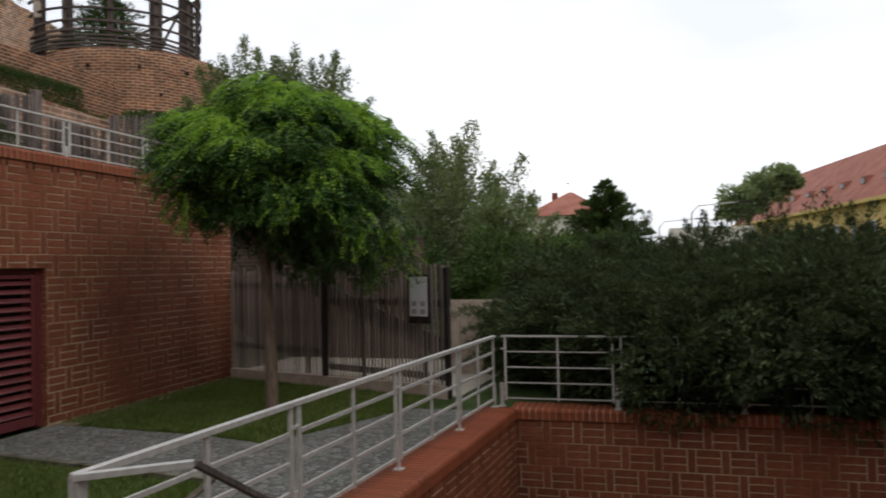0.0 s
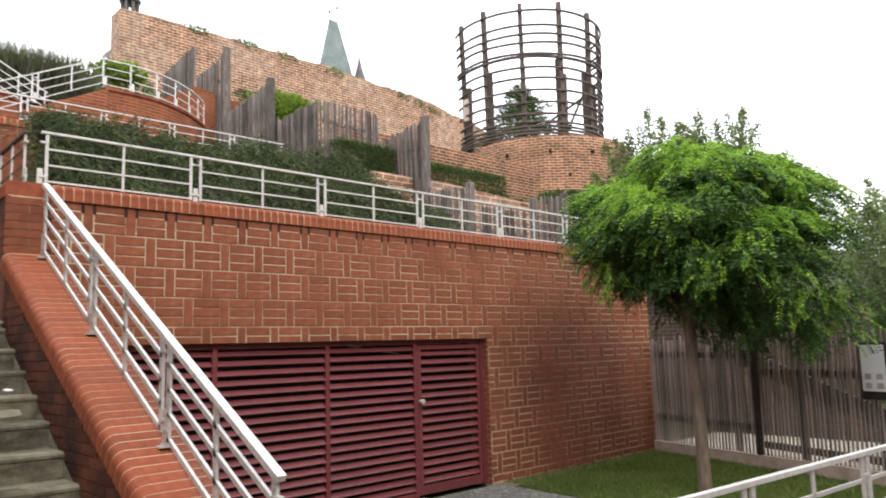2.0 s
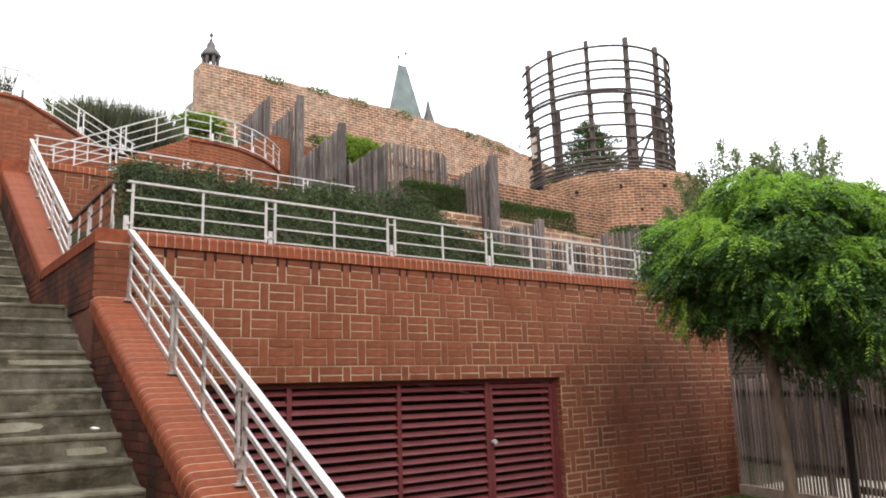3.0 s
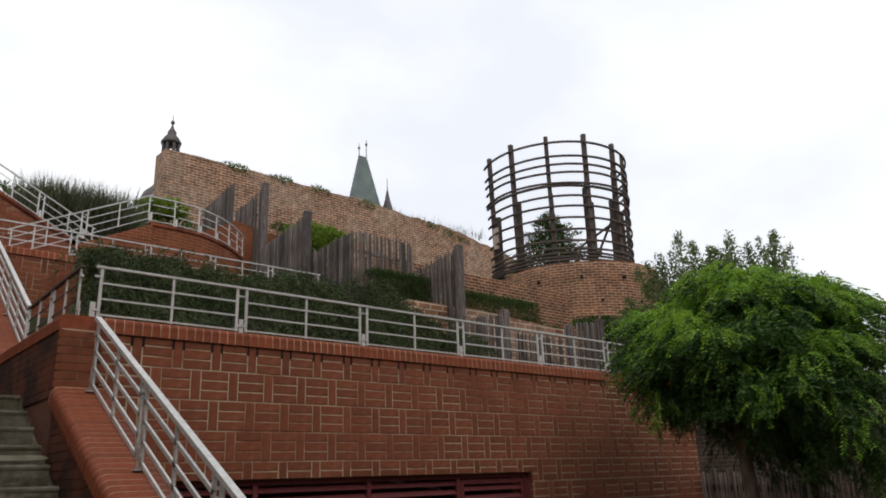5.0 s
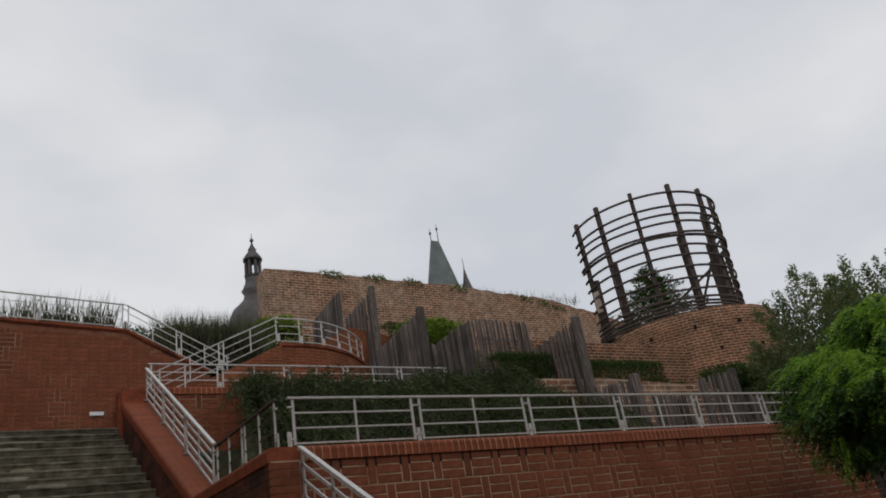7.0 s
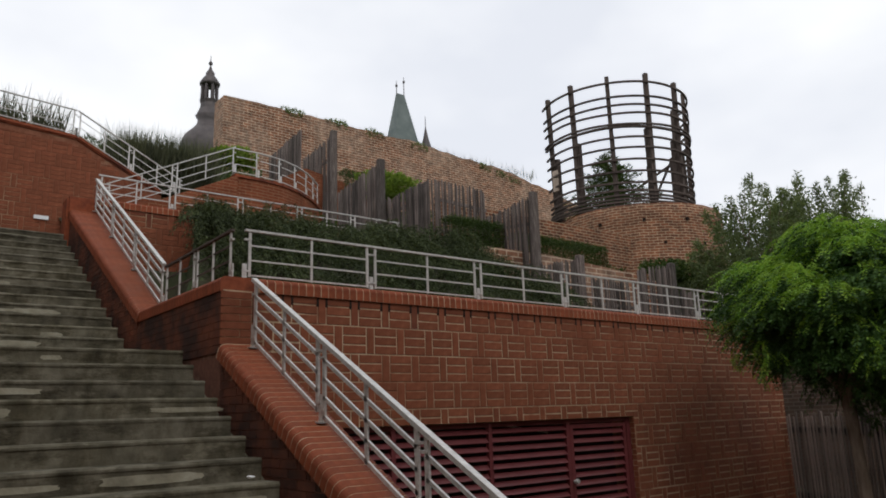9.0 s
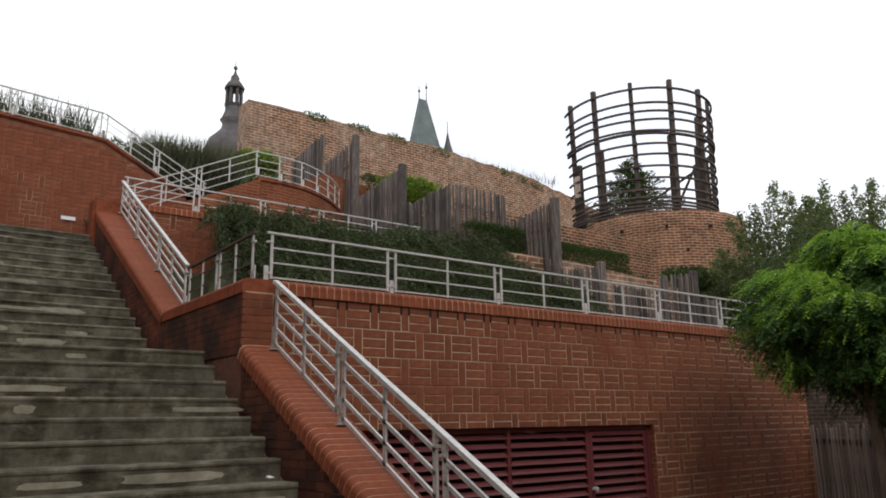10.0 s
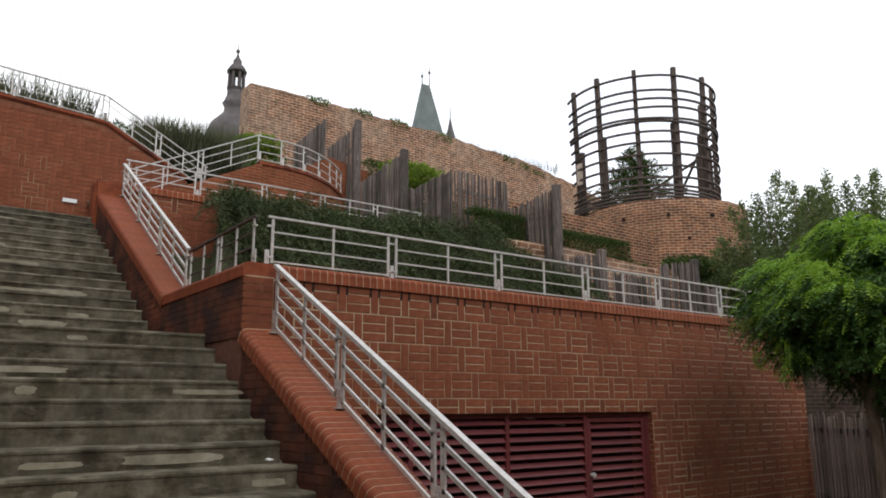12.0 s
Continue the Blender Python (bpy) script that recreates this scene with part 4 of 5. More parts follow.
guard_rail("curved galvanised steel guard rail on the terrace edge", [((a[0], a[1] + 0.08, 7.92), (b[0], b[1] + 0.08, 7.92)) for a, b in zip(arc, arc[1:])], 0.66, 4, mids=False)
bm = B()
prism(bm, [(6.0, 8.0), (10.3, 8.0), (10.3, 9.55), (7.9, 9.95), (6.0, 8.9)], "y", 13.2, 13.6)
ob = part("wall_gable", bm, M_COURSED)
uv_wall(ob.data)
tagged(ob, "red brick garden wall with sloping top", "wall", kind="structure")

# ---- old town wall, tower stump and its timber cage ----
town = thing("wall_town", "weathered old brick town wall with plants along its top", "wall", kind="structure")
bm = B()
rng = random.Random(5)
tops = []
x = 9.4
while x < 36:
    tops.append((x, 16.88 - max(0, x - 20) * 0.06 - max(0, x - 27) * 0.12 + rng.uniform(-0.07, 0.07)))
    x += 0.55
prism(bm, [(9.4, 9.0)] + tops + [(36, 9.0)][::1], "y", 24.0, 25.1)
wall_ob = part("wall_body", bm, M_OLD_PALE, town)
uv_wall(wall_ob.data)

TC = Vector((21.86, 11.87))
R_D, R_C = 3.32, 2.84
tower = thing("tower_stump", "round stump of an old brick tower with put-log holes", "tower", (TC.x + 0.35, TC.y - 0.45, 0), kind="structure")
bm = B()
n = 64
prof = [(R_D + 0.25, 4.5), (R_D + 0.22, 7.2), (R_D + 0.16, 7.3), (R_D + 0.05, 9.2), (R_D, 9.63), (R_D - 0.5, 9.66), (R_D - 0.55, 8.0)]
uvl = bm.loops.layers.uv.new("UVMap")
rings = [[bm.verts.new((r * math.cos(2 * math.pi * k / n), r * math.sin(2 * math.pi * k / n), z + (0.012 * math.sin(k * 2.3) if 0 < i < 6 else 0))) for k in range(n)] for i, (r, z) in enumerate(prof)]
for i in range(len(prof) - 1):
    for k in range(n):
        f = bm.faces.new((rings[i][k], rings[i][(k + 1) % n], rings[i + 1][(k + 1) % n], rings[i + 1][k]))
        for lp, (kk, ii) in zip(f.loops, ((k, i), (k + 1, i), (k + 1, i + 1), (k, i + 1))):
            lp[uvl].uv = (2 * math.pi * kk / n * R_D, prof[ii][1])
bm.faces.new(rings[-1])
drum = part("drum", bm, M_OLD, tower, smooth=True)
# put-log holes as solid dark blocks, their inner shade given by colour
for k in range(26):
    a = 2 * math.pi * k / 13 + (0.2 if k > 12 else 0)
    z = 8.1 if k > 12 else 9.0
    bm = B()
    r = R_D + 0.12
    p = Vector((r * math.cos(a), r * math.sin(a), z))
    d = Vector((math.cos(a), math.sin(a), 0))
    bar(bm, p - d * 0.12, p + d * 0.02, 0.1, 0.1)
    part("putlog_hole_shade", bm, M_HOLE_SHADE, tower)

cage = thing("timber_cage", "half-open round cage of dark timber posts and bent hoops", "cage", (TC.x, TC.y, 9.64))
NP = 12
rng = random.Random(8)
for k in range(NP):
    a = radians(200.5) + 2 * math.pi * (k + 0.5) / NP
    h = 5.4 + rng.uniform(-0.06, 0.06)
    if k in (7, 8, 9):
        continue
    h = {5: 4.4, 6: 3.3}.get(k, h)
    lean = 0.10
    bm = B()
    p0 = Vector((R_C * math.cos(a), R_C * math.sin(a), -0.05))
    p1 = Vector(((R_C + lean) * math.cos(a), (R_C + lean) * math.sin(a), h))
    bar(bm, p0, p1, 0.16, 0.16, (math.cos(a), math.sin(a), 0))
    part("post", bm, M_TIMBER, cage)
    # a second, shorter timber stands against the inside of each post
    bm = B()
    q = Vector(((R_C - 0.165) * math.cos(a), (R_C - 0.165) * math.sin(a), -0.05))
    bar(bm, q, q + Vector((0, 0, 3.05 + 0.25 * math.sin(k * 1.7))), 0.18, 0.18, (math.cos(a), math.sin(a), 0))
    part("inner_post", bm, M_TIMBER, cage)
hoops = [0.08, 0.2, 0.33, 0.47, 0.66, 0.98, 1.42, 1.88, 2.36, 2.78, 3.2, 3.32, 3.78, 4.1, 4.45, 5.04]
for j, z in enumerate(hoops):
    bm = B()
    N = 48
    r = R_C + 0.13 + 0.02 * z + rng.uniform(-0.02, 0.02)
    t = 0.036 if j != 10 else 0.045
    rr = []
    for k in range(N):
        a = radians(149 + 192 * k / (N - 1))
        wob = 0.012 * math.sin(3 * a + j) + 0.008 * math.sin(5 * a + 2 * j)
        c = Vector((math.cos(a), math.sin(a), 0))
        rr.append([bm.verts.new(c * (r + u) + Vector((0, 0, z + wob + v))) for u, v in ((-t, -t), (t, -t), (t, t), (-t, t))])
    for k in range(N - 1):
        for q in range(4):
            bm.faces.new((rr[k][q], rr[k + 1][q], rr[k + 1][(q + 1) % 4], rr[k][(q + 1) % 4]))
    bm.faces.new(rr[0])
    bm.faces.new(rr[-1][::-1])
    part("hoop", bm, M_TIMBER, cage)
for a0, a1, z0, z1 in ((275, 330, 2.5, 3.3), (5.5, 335.5, 1.6, 3.4), (35.5, 335.5, 1.9, 3.0), (35.5, 155.5, 1.5, 0.6)):
    bm = B()
    bar(bm, (R_C * math.cos(radians(a0)), R_C * math.sin(radians(a0)), z0), (R_C * math.cos(radians(a1)), R_C * math.sin(radians(a1)), z1), 0.07, 0.09)
    part("brace", bm, M_TIMBER, cage)
bm = B()
box(bm, -R_C - 0.05, -R_C + 0.02, 0.75, 1.05, 1.25, 2.15)
bmesh.ops.bevel(bm, geom=bm.edges[:], offset=0.02, segments=1, affect="EDGES")
part("sign_box", bm, M_SILL, cage, "pale weathered box on a post")

# ---- palisades ----
stake_meshes = []
for i in range(5):
    bm = B()
    r = 0.026 + 0.004 * (i % 3)
    tube(bm, [(0, 0, 0), (0.004 * (i - 2), 0.003, 0.5), (0, 0, 0.97), (0.002, 0, 1.0)], [r, r * 0.97, r * 0.93, r * 0.6], 7)
    stake_meshes.append(mesh_of("stake", bm, M_WOOD))


def palisade(p, q, z0, z1, zt0, zt1, seed, end_post=None, pitch=0.06):
    """Upright weathered stakes from p to q. z0, z1: foot heights at both ends; zt0, zt1: top heights."""
    rng = random.Random(seed)
    zt0, zt1 = zt0 - 0.08, zt1 - 0.08
    fence = thing("palisade", "palisade of weathered grey upright stakes on the bank", "fence", (p[0], p[1], z0), "palisades")
    d = Vector((q[0] - p[0], q[1] - p[1]))
    n = max(2, int(d.length / pitch))
    for i in range(n + 1):
        f = i / n
        ob = new("stake", stake_meshes[rng.randrange(5)])
        ob.parent = fence
        h = (zt0 + (zt1 - zt0) * f) - (z0 + (z1 - z0) * f) + rng.uniform(-0.05, 0.04)
        ob.matrix_basis = Matrix.LocRotScale((d.x * f + rng.uniform(-0.015, 0.015), d.y * f + rng.uniform(-0.015, 0.015), (z1 - z0) * f),
                                             Euler((rng.uniform(-0.02, 0.02), rng.uniform(-0.02, 0.02), rng.uniform(0, 6))), (0.9, 0.9, h))
    if end_post:
        bm = B()
        bar(bm, (d.x, d.y, end_post[0] - z0), (d.x, d.y, end_post[1] - 0.08 - z0), 0.2, 0.16, (0, 1, 0))
        bmesh.ops.bevel(bm, geom=bm.edges[:], offset=0.02, segments=1, affect="EDGES")
        part("end_post", bm, M_WOOD, fence, "broad weathered end post")
    for z in (0.35, 0.75):
        bm = B()
        bar(bm, (0.05, 0.03, (zt0 - z0) * z), (d.x + 0.05, d.y + 0.03, (z1 - z0) + (zt1 - z1) * z), 0.05, 0.08)
        part("cross_rail", bm, M_WOOD, fence)
    return fence


palisade((8.5, 17.1), (8.5, 14.75), 9.6, 9.2, 11.7, 12.0, 1, None, 0.045)
palisade((8.5, 14.5), (8.5, 12.5), 8.9, 7.8, 10.8, 11.1, 2, (7.6, 11.2), 0.045)
palisade((8.0, 11.3), (8.0, 9.1), 7.2, 6.3, 8.75, 9.05, 3, (6.3, 9.12), 0.045)
palisade((8.23, 9.4), (8.23, 7.3), 6.6, 6.2, 8.0, 8.1, 4, None, 0.045)
palisade((8.3, 7.2), (10.04, 7.2), 6.0, 5.9, 8.1, 8.05, 5)
palisade((10.17, 7.3), (10.17, 5.55), 6.0, 4.6, 7.35, 7.55, 6, (4.2, 7.62), 0.045)
palisade((9.75, 5.0), (11.1, 5.0), 3.4, 3.4, 5.65, 5.9, 7, (3.4, 6.0))
palisade((12.85, 4.6), (14.3, 4.6), 2.7, 2.6, 5.76, 5.96, 8, (2.6, 6.05))
palisade((11.0, 4.6), (12.7, 4.65), 2.8, 2.7, 5.38, 5.4, 9)
palisade((14.45, 4.7), (15.8, 4.75), 2.6, 2.6, 5.4, 5.35, 10)

bm = B()
prism(bm, [(8.9, 2.8), (16.5, 2.0), (16.5, 5.7), (14.5, 5.95), (11.2, 6.12), (8.9, 6.1)], "y", 6.0, 6.4)
ob = tagged(part("wall_old_low", bm, M_OLD_PALE), "low weathered old brick wall below the tower", "wall", kind="structure")
uv_wall(ob.data)
bm = B()
prism(bm, [(10.5, 5.5), (19.8, 4.5), (19.8, 8.4), (10.5, 8.4)], "y", 9.6, 10.0)
ob = tagged(part("wall_old_upper", bm, M_OLD), "old brick wall running up to the tower", "wall", kind="structure")
uv_wall(ob.data)

# ---- planting ----
def shell_points(n, centre, radii, seed, lump=0.25, inner=0.55, freq=1.6, floor=-1.0):
    rng = np.random.default_rng(seed)
    d = rng.normal(size=(n, 3))
    d /= np.linalg.norm(d, axis=1)[:, None]
    d[:, 2] = np.maximum(d[:, 2], floor)
    k = np.array([1 + lump * 2 * noise.noise((v[0] * freq + seed, v[1] * freq, v[2] * freq)) for v in d])
    s = (inner + (1 - inner) * rng.random(n) ** 0.5) * k
    return np.asarray(centre) + d * np.asarray(radii) * s[:, None], d


def bush(name, label, category, centre, radii, n, length, width, material, seed, up=0.3, lump=0.25, parent=None, group="", floor=-0.6, jitter=0.6, inner=0.55):
    rng = np.random.default_rng(seed + 100)
    p, d = shell_points(n, (0, 0, 0), radii, seed, lump, inner, 1.6, floor)
    ax = d + rng.normal(size=(n, 3)) * jitter
    ax[:, 2] += up
    if parent is None:
        ob = leaves(name, p, ax, length, width, material, None, seed)
        ob.location = centre
        return tagged(ob, label, category, group)
    ob = leaves(name, p + np.asarray(centre), ax, length, width, material, parent, seed)
    return ob


def limb(bm, p, q, r0, r1, rng, n=5):
    p, q = Vector(p), Vector(q)
    pts = [p + (q - p) * (i / n) + Vector((rng.uniform(-1, 1), rng.uniform(-1, 1), rng.uniform(-0.5, 0.8))) * 0.05 * (q - p).length * (0 < i < n) for i in range(n + 1)]
    tube(bm, pts, [r0 + (r1 - r0) * i / n for i in range(n + 1)], 7)


# the mop-headed robinia on the lawn
def robinia(at):
    rng = random.Random(21)
    nr = np.random.default_rng(21)
    tree = thing("robinia_tree", "mop-headed robinia with bright green drooping leaves on the lawn", "tree", at)
    bm = B()
    tube(bm, [(0, 0, -0.05), (0.0, 0.0, 0.06), (0.01, 0.01, 0.8), (-0.02, 0.03, 1.6), (-0.05, 0.05, 2.35)], [0.115, 0.088, 0.076, 0.072, 0.085], 14)
    part("trunk", bm, M_BARK, tree, smooth=True)
    C = np.array([0.2, -0.2, 3.3])
    for i in range(11):
        a = 2 * math.pi * i / 11 + rng.uniform(-0.2, 0.2)
        bm = B()
        limb(bm, (-0.05, 0.05, 2.25 + rng.uniform(-0.1, 0.1)), (0.95 * math.cos(a), 0.95 * math.sin(a), 3.1 + rng.uniform(-0.1, 0.8)), 0.045, 0.012, rng)
        part("limb", bm, M_BARK, tree)
    cs, axs, yc, ya = [], [], [], []

    def pinnate(base, way, length, droop, young):
        """One feathered leaf: pairs of leaflets along a drooping stalk."""
        side = np.cross(way, nr.normal(size=3) * 0.35 + np.array([0, 0, 1.0]))
        side /= np.linalg.norm(side) + 1e-6
        for m in range(9):
            f = (m + 1) / 9
            pos = base + way * length * f + np.array([0, 0, -droop * f * f])
            for sg in (-1, 1):
                (yc if young else cs).append(pos)
                (ya if young else axs).append(side * sg + way * 0.4 + np.array([0, 0, -0.45]))

    # billowing masses, each made of boughs whose leaves spread from the tip and droop at the rim
    masses = 15
    for b in range(masses):
        up = 0.97 - 1.12 * (b + 0.5) / masses
        turn = b * 2.39996 + 0.6 + nr.normal() * 0.12
        flat = max(0.0, 1 - abs(up) ** 2.4) ** 0.55
        d = np.array([flat * math.cos(turn), flat * math.sin(turn), up])
        heart = C + d * np.array([1.18, 1.18, 1.05]) * nr.uniform(0.88, 1.12)
        heart[2] += max(0.0, 0.3 - up) * 0.7 * (-0.65 * d[0] + 0.75 * d[1])
        bulk = nr.uniform(0.46, 0.62)
        made = 0
        while made < 8:
            e = nr.normal(size=3)
            e /= np.linalg.norm(e)
            if e @ d + 0.6 * e[2] < -0.05:
                continue
            made += 1
            tip = heart + e * np.array([bulk, bulk, bulk * 0.8])
            out = np.array([d[0] + 0.6 * e[0], d[1] + 0.6 * e[1], 0.0]) + 1e-6
            out /= np.linalg.norm(out)
            size = nr.uniform(0.24, 0.36)
            for q in range(64):
                a = nr.uniform(0, 6.28)
                ring = np.array([math.cos(a), math.sin(a), 0.0])
                way = ring * 0.75 + out * 0.8 + np.array([0, 0, 0.2])
                way /= np.linalg.norm(way)
                r = size * math.sqrt(nr.random())
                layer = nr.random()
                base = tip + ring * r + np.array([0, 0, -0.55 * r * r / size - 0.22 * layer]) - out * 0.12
                # pale leaves mostly on top, dark ones below: colour imitates light from above
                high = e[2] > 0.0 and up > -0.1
                young_or_lit = layer < (0.66 if high else 0.25) and nr.random() < (0.88 if high else 0.5)
                pinnate(base, way, nr.uniform(0.2, 0.34), nr.uniform(0.14, 0.28), young_or_lit)
    # hanging strands round the lower rim
    for k in range(112):
        a = k * 2.39996 + nr.normal() * 0.2
        r = nr.uniform(0.3, 1.62)
        hang = math.cos(a + 0.8)
        out = np.array([math.cos(a), math.sin(a), 0.0])
        top = C + out * r + np.array([0, 0, nr.uniform(-0.6, -0.25) - 0.25 * hang])
        drop = nr.uniform(0.5, 0.95) * (0.85 if r < 0.95 else 0.5 + 0.5 * max(0.0, hang))
        for q in range(20):
            f = (q + nr.random()) / 20
            ring = nr.normal(size=3) * np.array([1, 1, 0.15])
            way = ring * 0.5 + out * 0.3 + np.array([0, 0, -0.55])
            way /= np.linalg.norm(way)
            pinnate(top + np.array([0, 0, -drop * f]) + nr.normal(size=3) * np.array([0.09, 0.09, 0.03]), way, nr.uniform(0.14, 0.26), 0.06, r > 1.35 and nr.random() < 0.35)
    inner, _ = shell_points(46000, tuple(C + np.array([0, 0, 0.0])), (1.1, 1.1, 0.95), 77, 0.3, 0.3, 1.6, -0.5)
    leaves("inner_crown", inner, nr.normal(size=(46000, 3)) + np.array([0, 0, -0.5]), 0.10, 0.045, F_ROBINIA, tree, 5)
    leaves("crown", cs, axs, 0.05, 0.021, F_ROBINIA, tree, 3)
    leaves("young_lit_leaves", yc, ya, 0.05, 0.021, F_YOUNG_LIT, tree, 4, "pale yellow-green leaves, young tips and lit upper sides")
    return tree


robinia((7.56, -2.50, 0.0))


def shoot_tree(at, height, spread, n, seed, label, material=F_SHRUB, leaf=(0.10, 0.045), shoots=26):
    """A tree of upright whippy shoots with leaves along each."""
    rng = random.Random(seed)
    nr = np.random.default_rng(seed)
    tree = thing("shrub_tree", label, "tree", at, "trees behind the fence")
    bm = B()
    tube(bm, [(0, 0, -0.3), (0.03, 0, height * 0.18), (0.0, 0.05, height * 0.4)], [0.12, 0.10, 0.07], 9)
    part("trunk", bm, M_BARK, tree)
    cs, axs = [], []
    for i in range(shoots):
        a, r = rng.uniform(0, 6.28), spread * math.sqrt(rng.random())
        z1 = height * (1.0 - 0.5 * (r / spread) ** 2) * rng.uniform(0.75, 1.0)
        p0 = np.array([r * 0.3 * math.cos(a), r * 0.3 * math.sin(a), height * rng.uniform(0.18, 0.4)])
        p1 = np.array([r * math.cos(a), r * math.sin(a), z1])
        bm = B()
        limb(bm, p0, p1, 0.03, 0.006, rng, 4)
        part("limb", bm, M_BARK, tree)
        m = n // shoots
        f = nr.random(m) ** 0.8
        thick = ((1 - f) ** 1.3)[:, None] * spread * 0.26 + 0.055
        pos = p0 + (p1 - p0) * f[:, None] + nr.normal(size=(m, 3)) * thick * np.array([1, 1, 0.8])
        cs.append(pos)
        axs.append(nr.normal(size=(m, 3)) * 0.7 + np.array([0, 0, 0.4]))
    leaves("crown", np.concatenate(cs), np.concatenate(axs), leaf[0], leaf[1], material, tree, seed)
    return tree


shoot_tree((18.6, 4.1, 2.8), 6.9, 2.7, 34000, 31, "grey-green shrubby tree with upright whippy shoots", F_SHRUB, (0.11, 0.05), 56)
shoot_tree((22.6, 4.2, 2.5), 7.9, 3.2, 40000, 35, "tall grey-green shrubby tree beyond the tower bank", F_SHRUB, (0.12, 0.055), 72)
shoot_tree((18.0, -2.55, 0.0), 6.1, 3.2, 42000, 32, "pale grey-green tree with arching shoots behind the fence", F_SHRUB_BRIGHT, (0.11, 0.045), 54)
shoot_tree((23.0, -4.2, 0.0), 3.6, 2.2, 16000, 34, "loose pale green shrub at the garden edge", F_SHRUB_BRIGHT, (0.11, 0.05), 26)
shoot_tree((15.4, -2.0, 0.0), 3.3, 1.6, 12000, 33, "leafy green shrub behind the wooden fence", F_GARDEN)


def conifer(at, h, r, n, seed, label, material=F_CONIFER, name="conifer"):
    nr = np.random.default_rng(seed)
    tree = thing(name, label, "tree", at)
    bm = B()
    tube(bm, [(0, 0, -0.3), (0, 0, h * 0.9)], [0.12, 0.02], 8)
    part("trunk", bm, M_BARK, tree)
    # whorled branches of uneven length, needles crowded along each
    m = 280
    bf = 0.06 + 0.94 * nr.random(m)
    ba = np.arange(m) * 2.39996 + nr.normal(size=m) * 0.3
    bl = r * (1.01 - bf) * nr.uniform(0.6, 1.12, m)
    k = nr.choice(m, n, p=bl / bl.sum())
    g = nr.random(n) ** 0.8
    way = np.stack([np.cos(ba), np.sin(ba), 0.28 - 0.35 * (1 - bf)], 1)
    c = np.stack([np.zeros(n), np.zeros(n), h * bf[k]], 1) + way[k] * (bl[k] * g)[:, None] + nr.normal(size=(n, 3)) * (0.13 * r ** 0.6 * (1.1 - g) * (1.12 - bf[k]))[:, None]
    ax = way[k] + nr.normal(size=(n, 3)) * 0.6 + np.array([0, 0, 0.25])
    leaves("crown", c, ax, 0.10 * math.sqrt(r), 0.022 * math.sqrt(r), material, tree, seed)
    return tree


conifer((TC.x - 0.2, TC.y + 0.3, 9.55), 3.4, 2.9, 12000, 41, "small dark spruce growing inside the timber cage", F_HEDGE)
conifer((35.0, -5.2, 0.0), 6.0, 4.6, 60000, 42, "broad pointed green conifer beyond the junipers", F_HEDGE)

for i, (x, y, h, r) in enumerate(((17.2, -4.6, 2.5, 1.5), (19.4, -5.6, 2.4, 1.6), (22.0, -6.4, 2.4, 1.7), (17.0, -6.6, 2.1, 1.4), (15.6, -4.0, 2.2, 1.2))):
    s = thing("garden_shrub", "rounded mid-green garden shrub behind the junipers", "shrub", (x, y, 0.0), "garden shrubs")
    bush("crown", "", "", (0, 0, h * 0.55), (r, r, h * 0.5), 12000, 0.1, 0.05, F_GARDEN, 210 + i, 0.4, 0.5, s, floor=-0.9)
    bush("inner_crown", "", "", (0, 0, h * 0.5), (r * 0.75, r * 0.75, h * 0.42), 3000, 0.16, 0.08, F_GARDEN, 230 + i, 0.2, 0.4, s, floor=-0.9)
    bm = B()
    tube(bm, [(0, 0, -0.05), (0.05, 0, h * 0.5)], [0.06, 0.03], 7)
    part("trunk", bm, M_BARK, s)

# dark junipers beyond the rail
def juniper_plumes(parent, h, seed):
    """Feathery plumes that rise from the heart of the shrub and arch outwards."""
    nr = np.random.default_rng(seed)
    plumes, per = 165, 165
    d = nr.normal(size=(plumes, 3))
    d /= np.linalg.norm(d, axis=1)[:, None]
    d[:, 2] = np.abs(d[:, 2]) * np.where(nr.random(plumes) < 0.36, -0.85, 1.0)
    lump = np.array([1 + 0.55 * noise.noise((v[0] * 2 + seed, v[1] * 2, v[2] * 2)) for v in d])
    c = np.array([0, 0, h * 0.75])
    size = np.array([1.25, 1.25, h * 0.8])
    p0 = c + d * size * 0.5
    p1 = c + d * size * (lump * nr.uniform(0.85, 1.2, plumes))[:, None] + np.array([0, 0, 0.16])
    f = nr.random((plumes, per)) ** 0.8
    way = p1 - p0
    pos = p0[:, None] + way[:, None] * f[..., None]
    pos[..., 2] += 0.10 * np.sin(f * 3.0) - 0.10 * f ** 3
    pos += nr.normal(size=pos.shape) * (0.095 * (1 - f) + 0.018)[..., None]
    ax = way[:, None] / np.linalg.norm(way, axis=1)[:, None, None] + nr.normal(size=pos.shape) * 0.55
    ax[..., 2] += 0.25
    return leaves("crown", pos.reshape(-1, 3), ax.reshape(-1, 3), 0.075, 0.017, F_CONIFER, parent, seed)


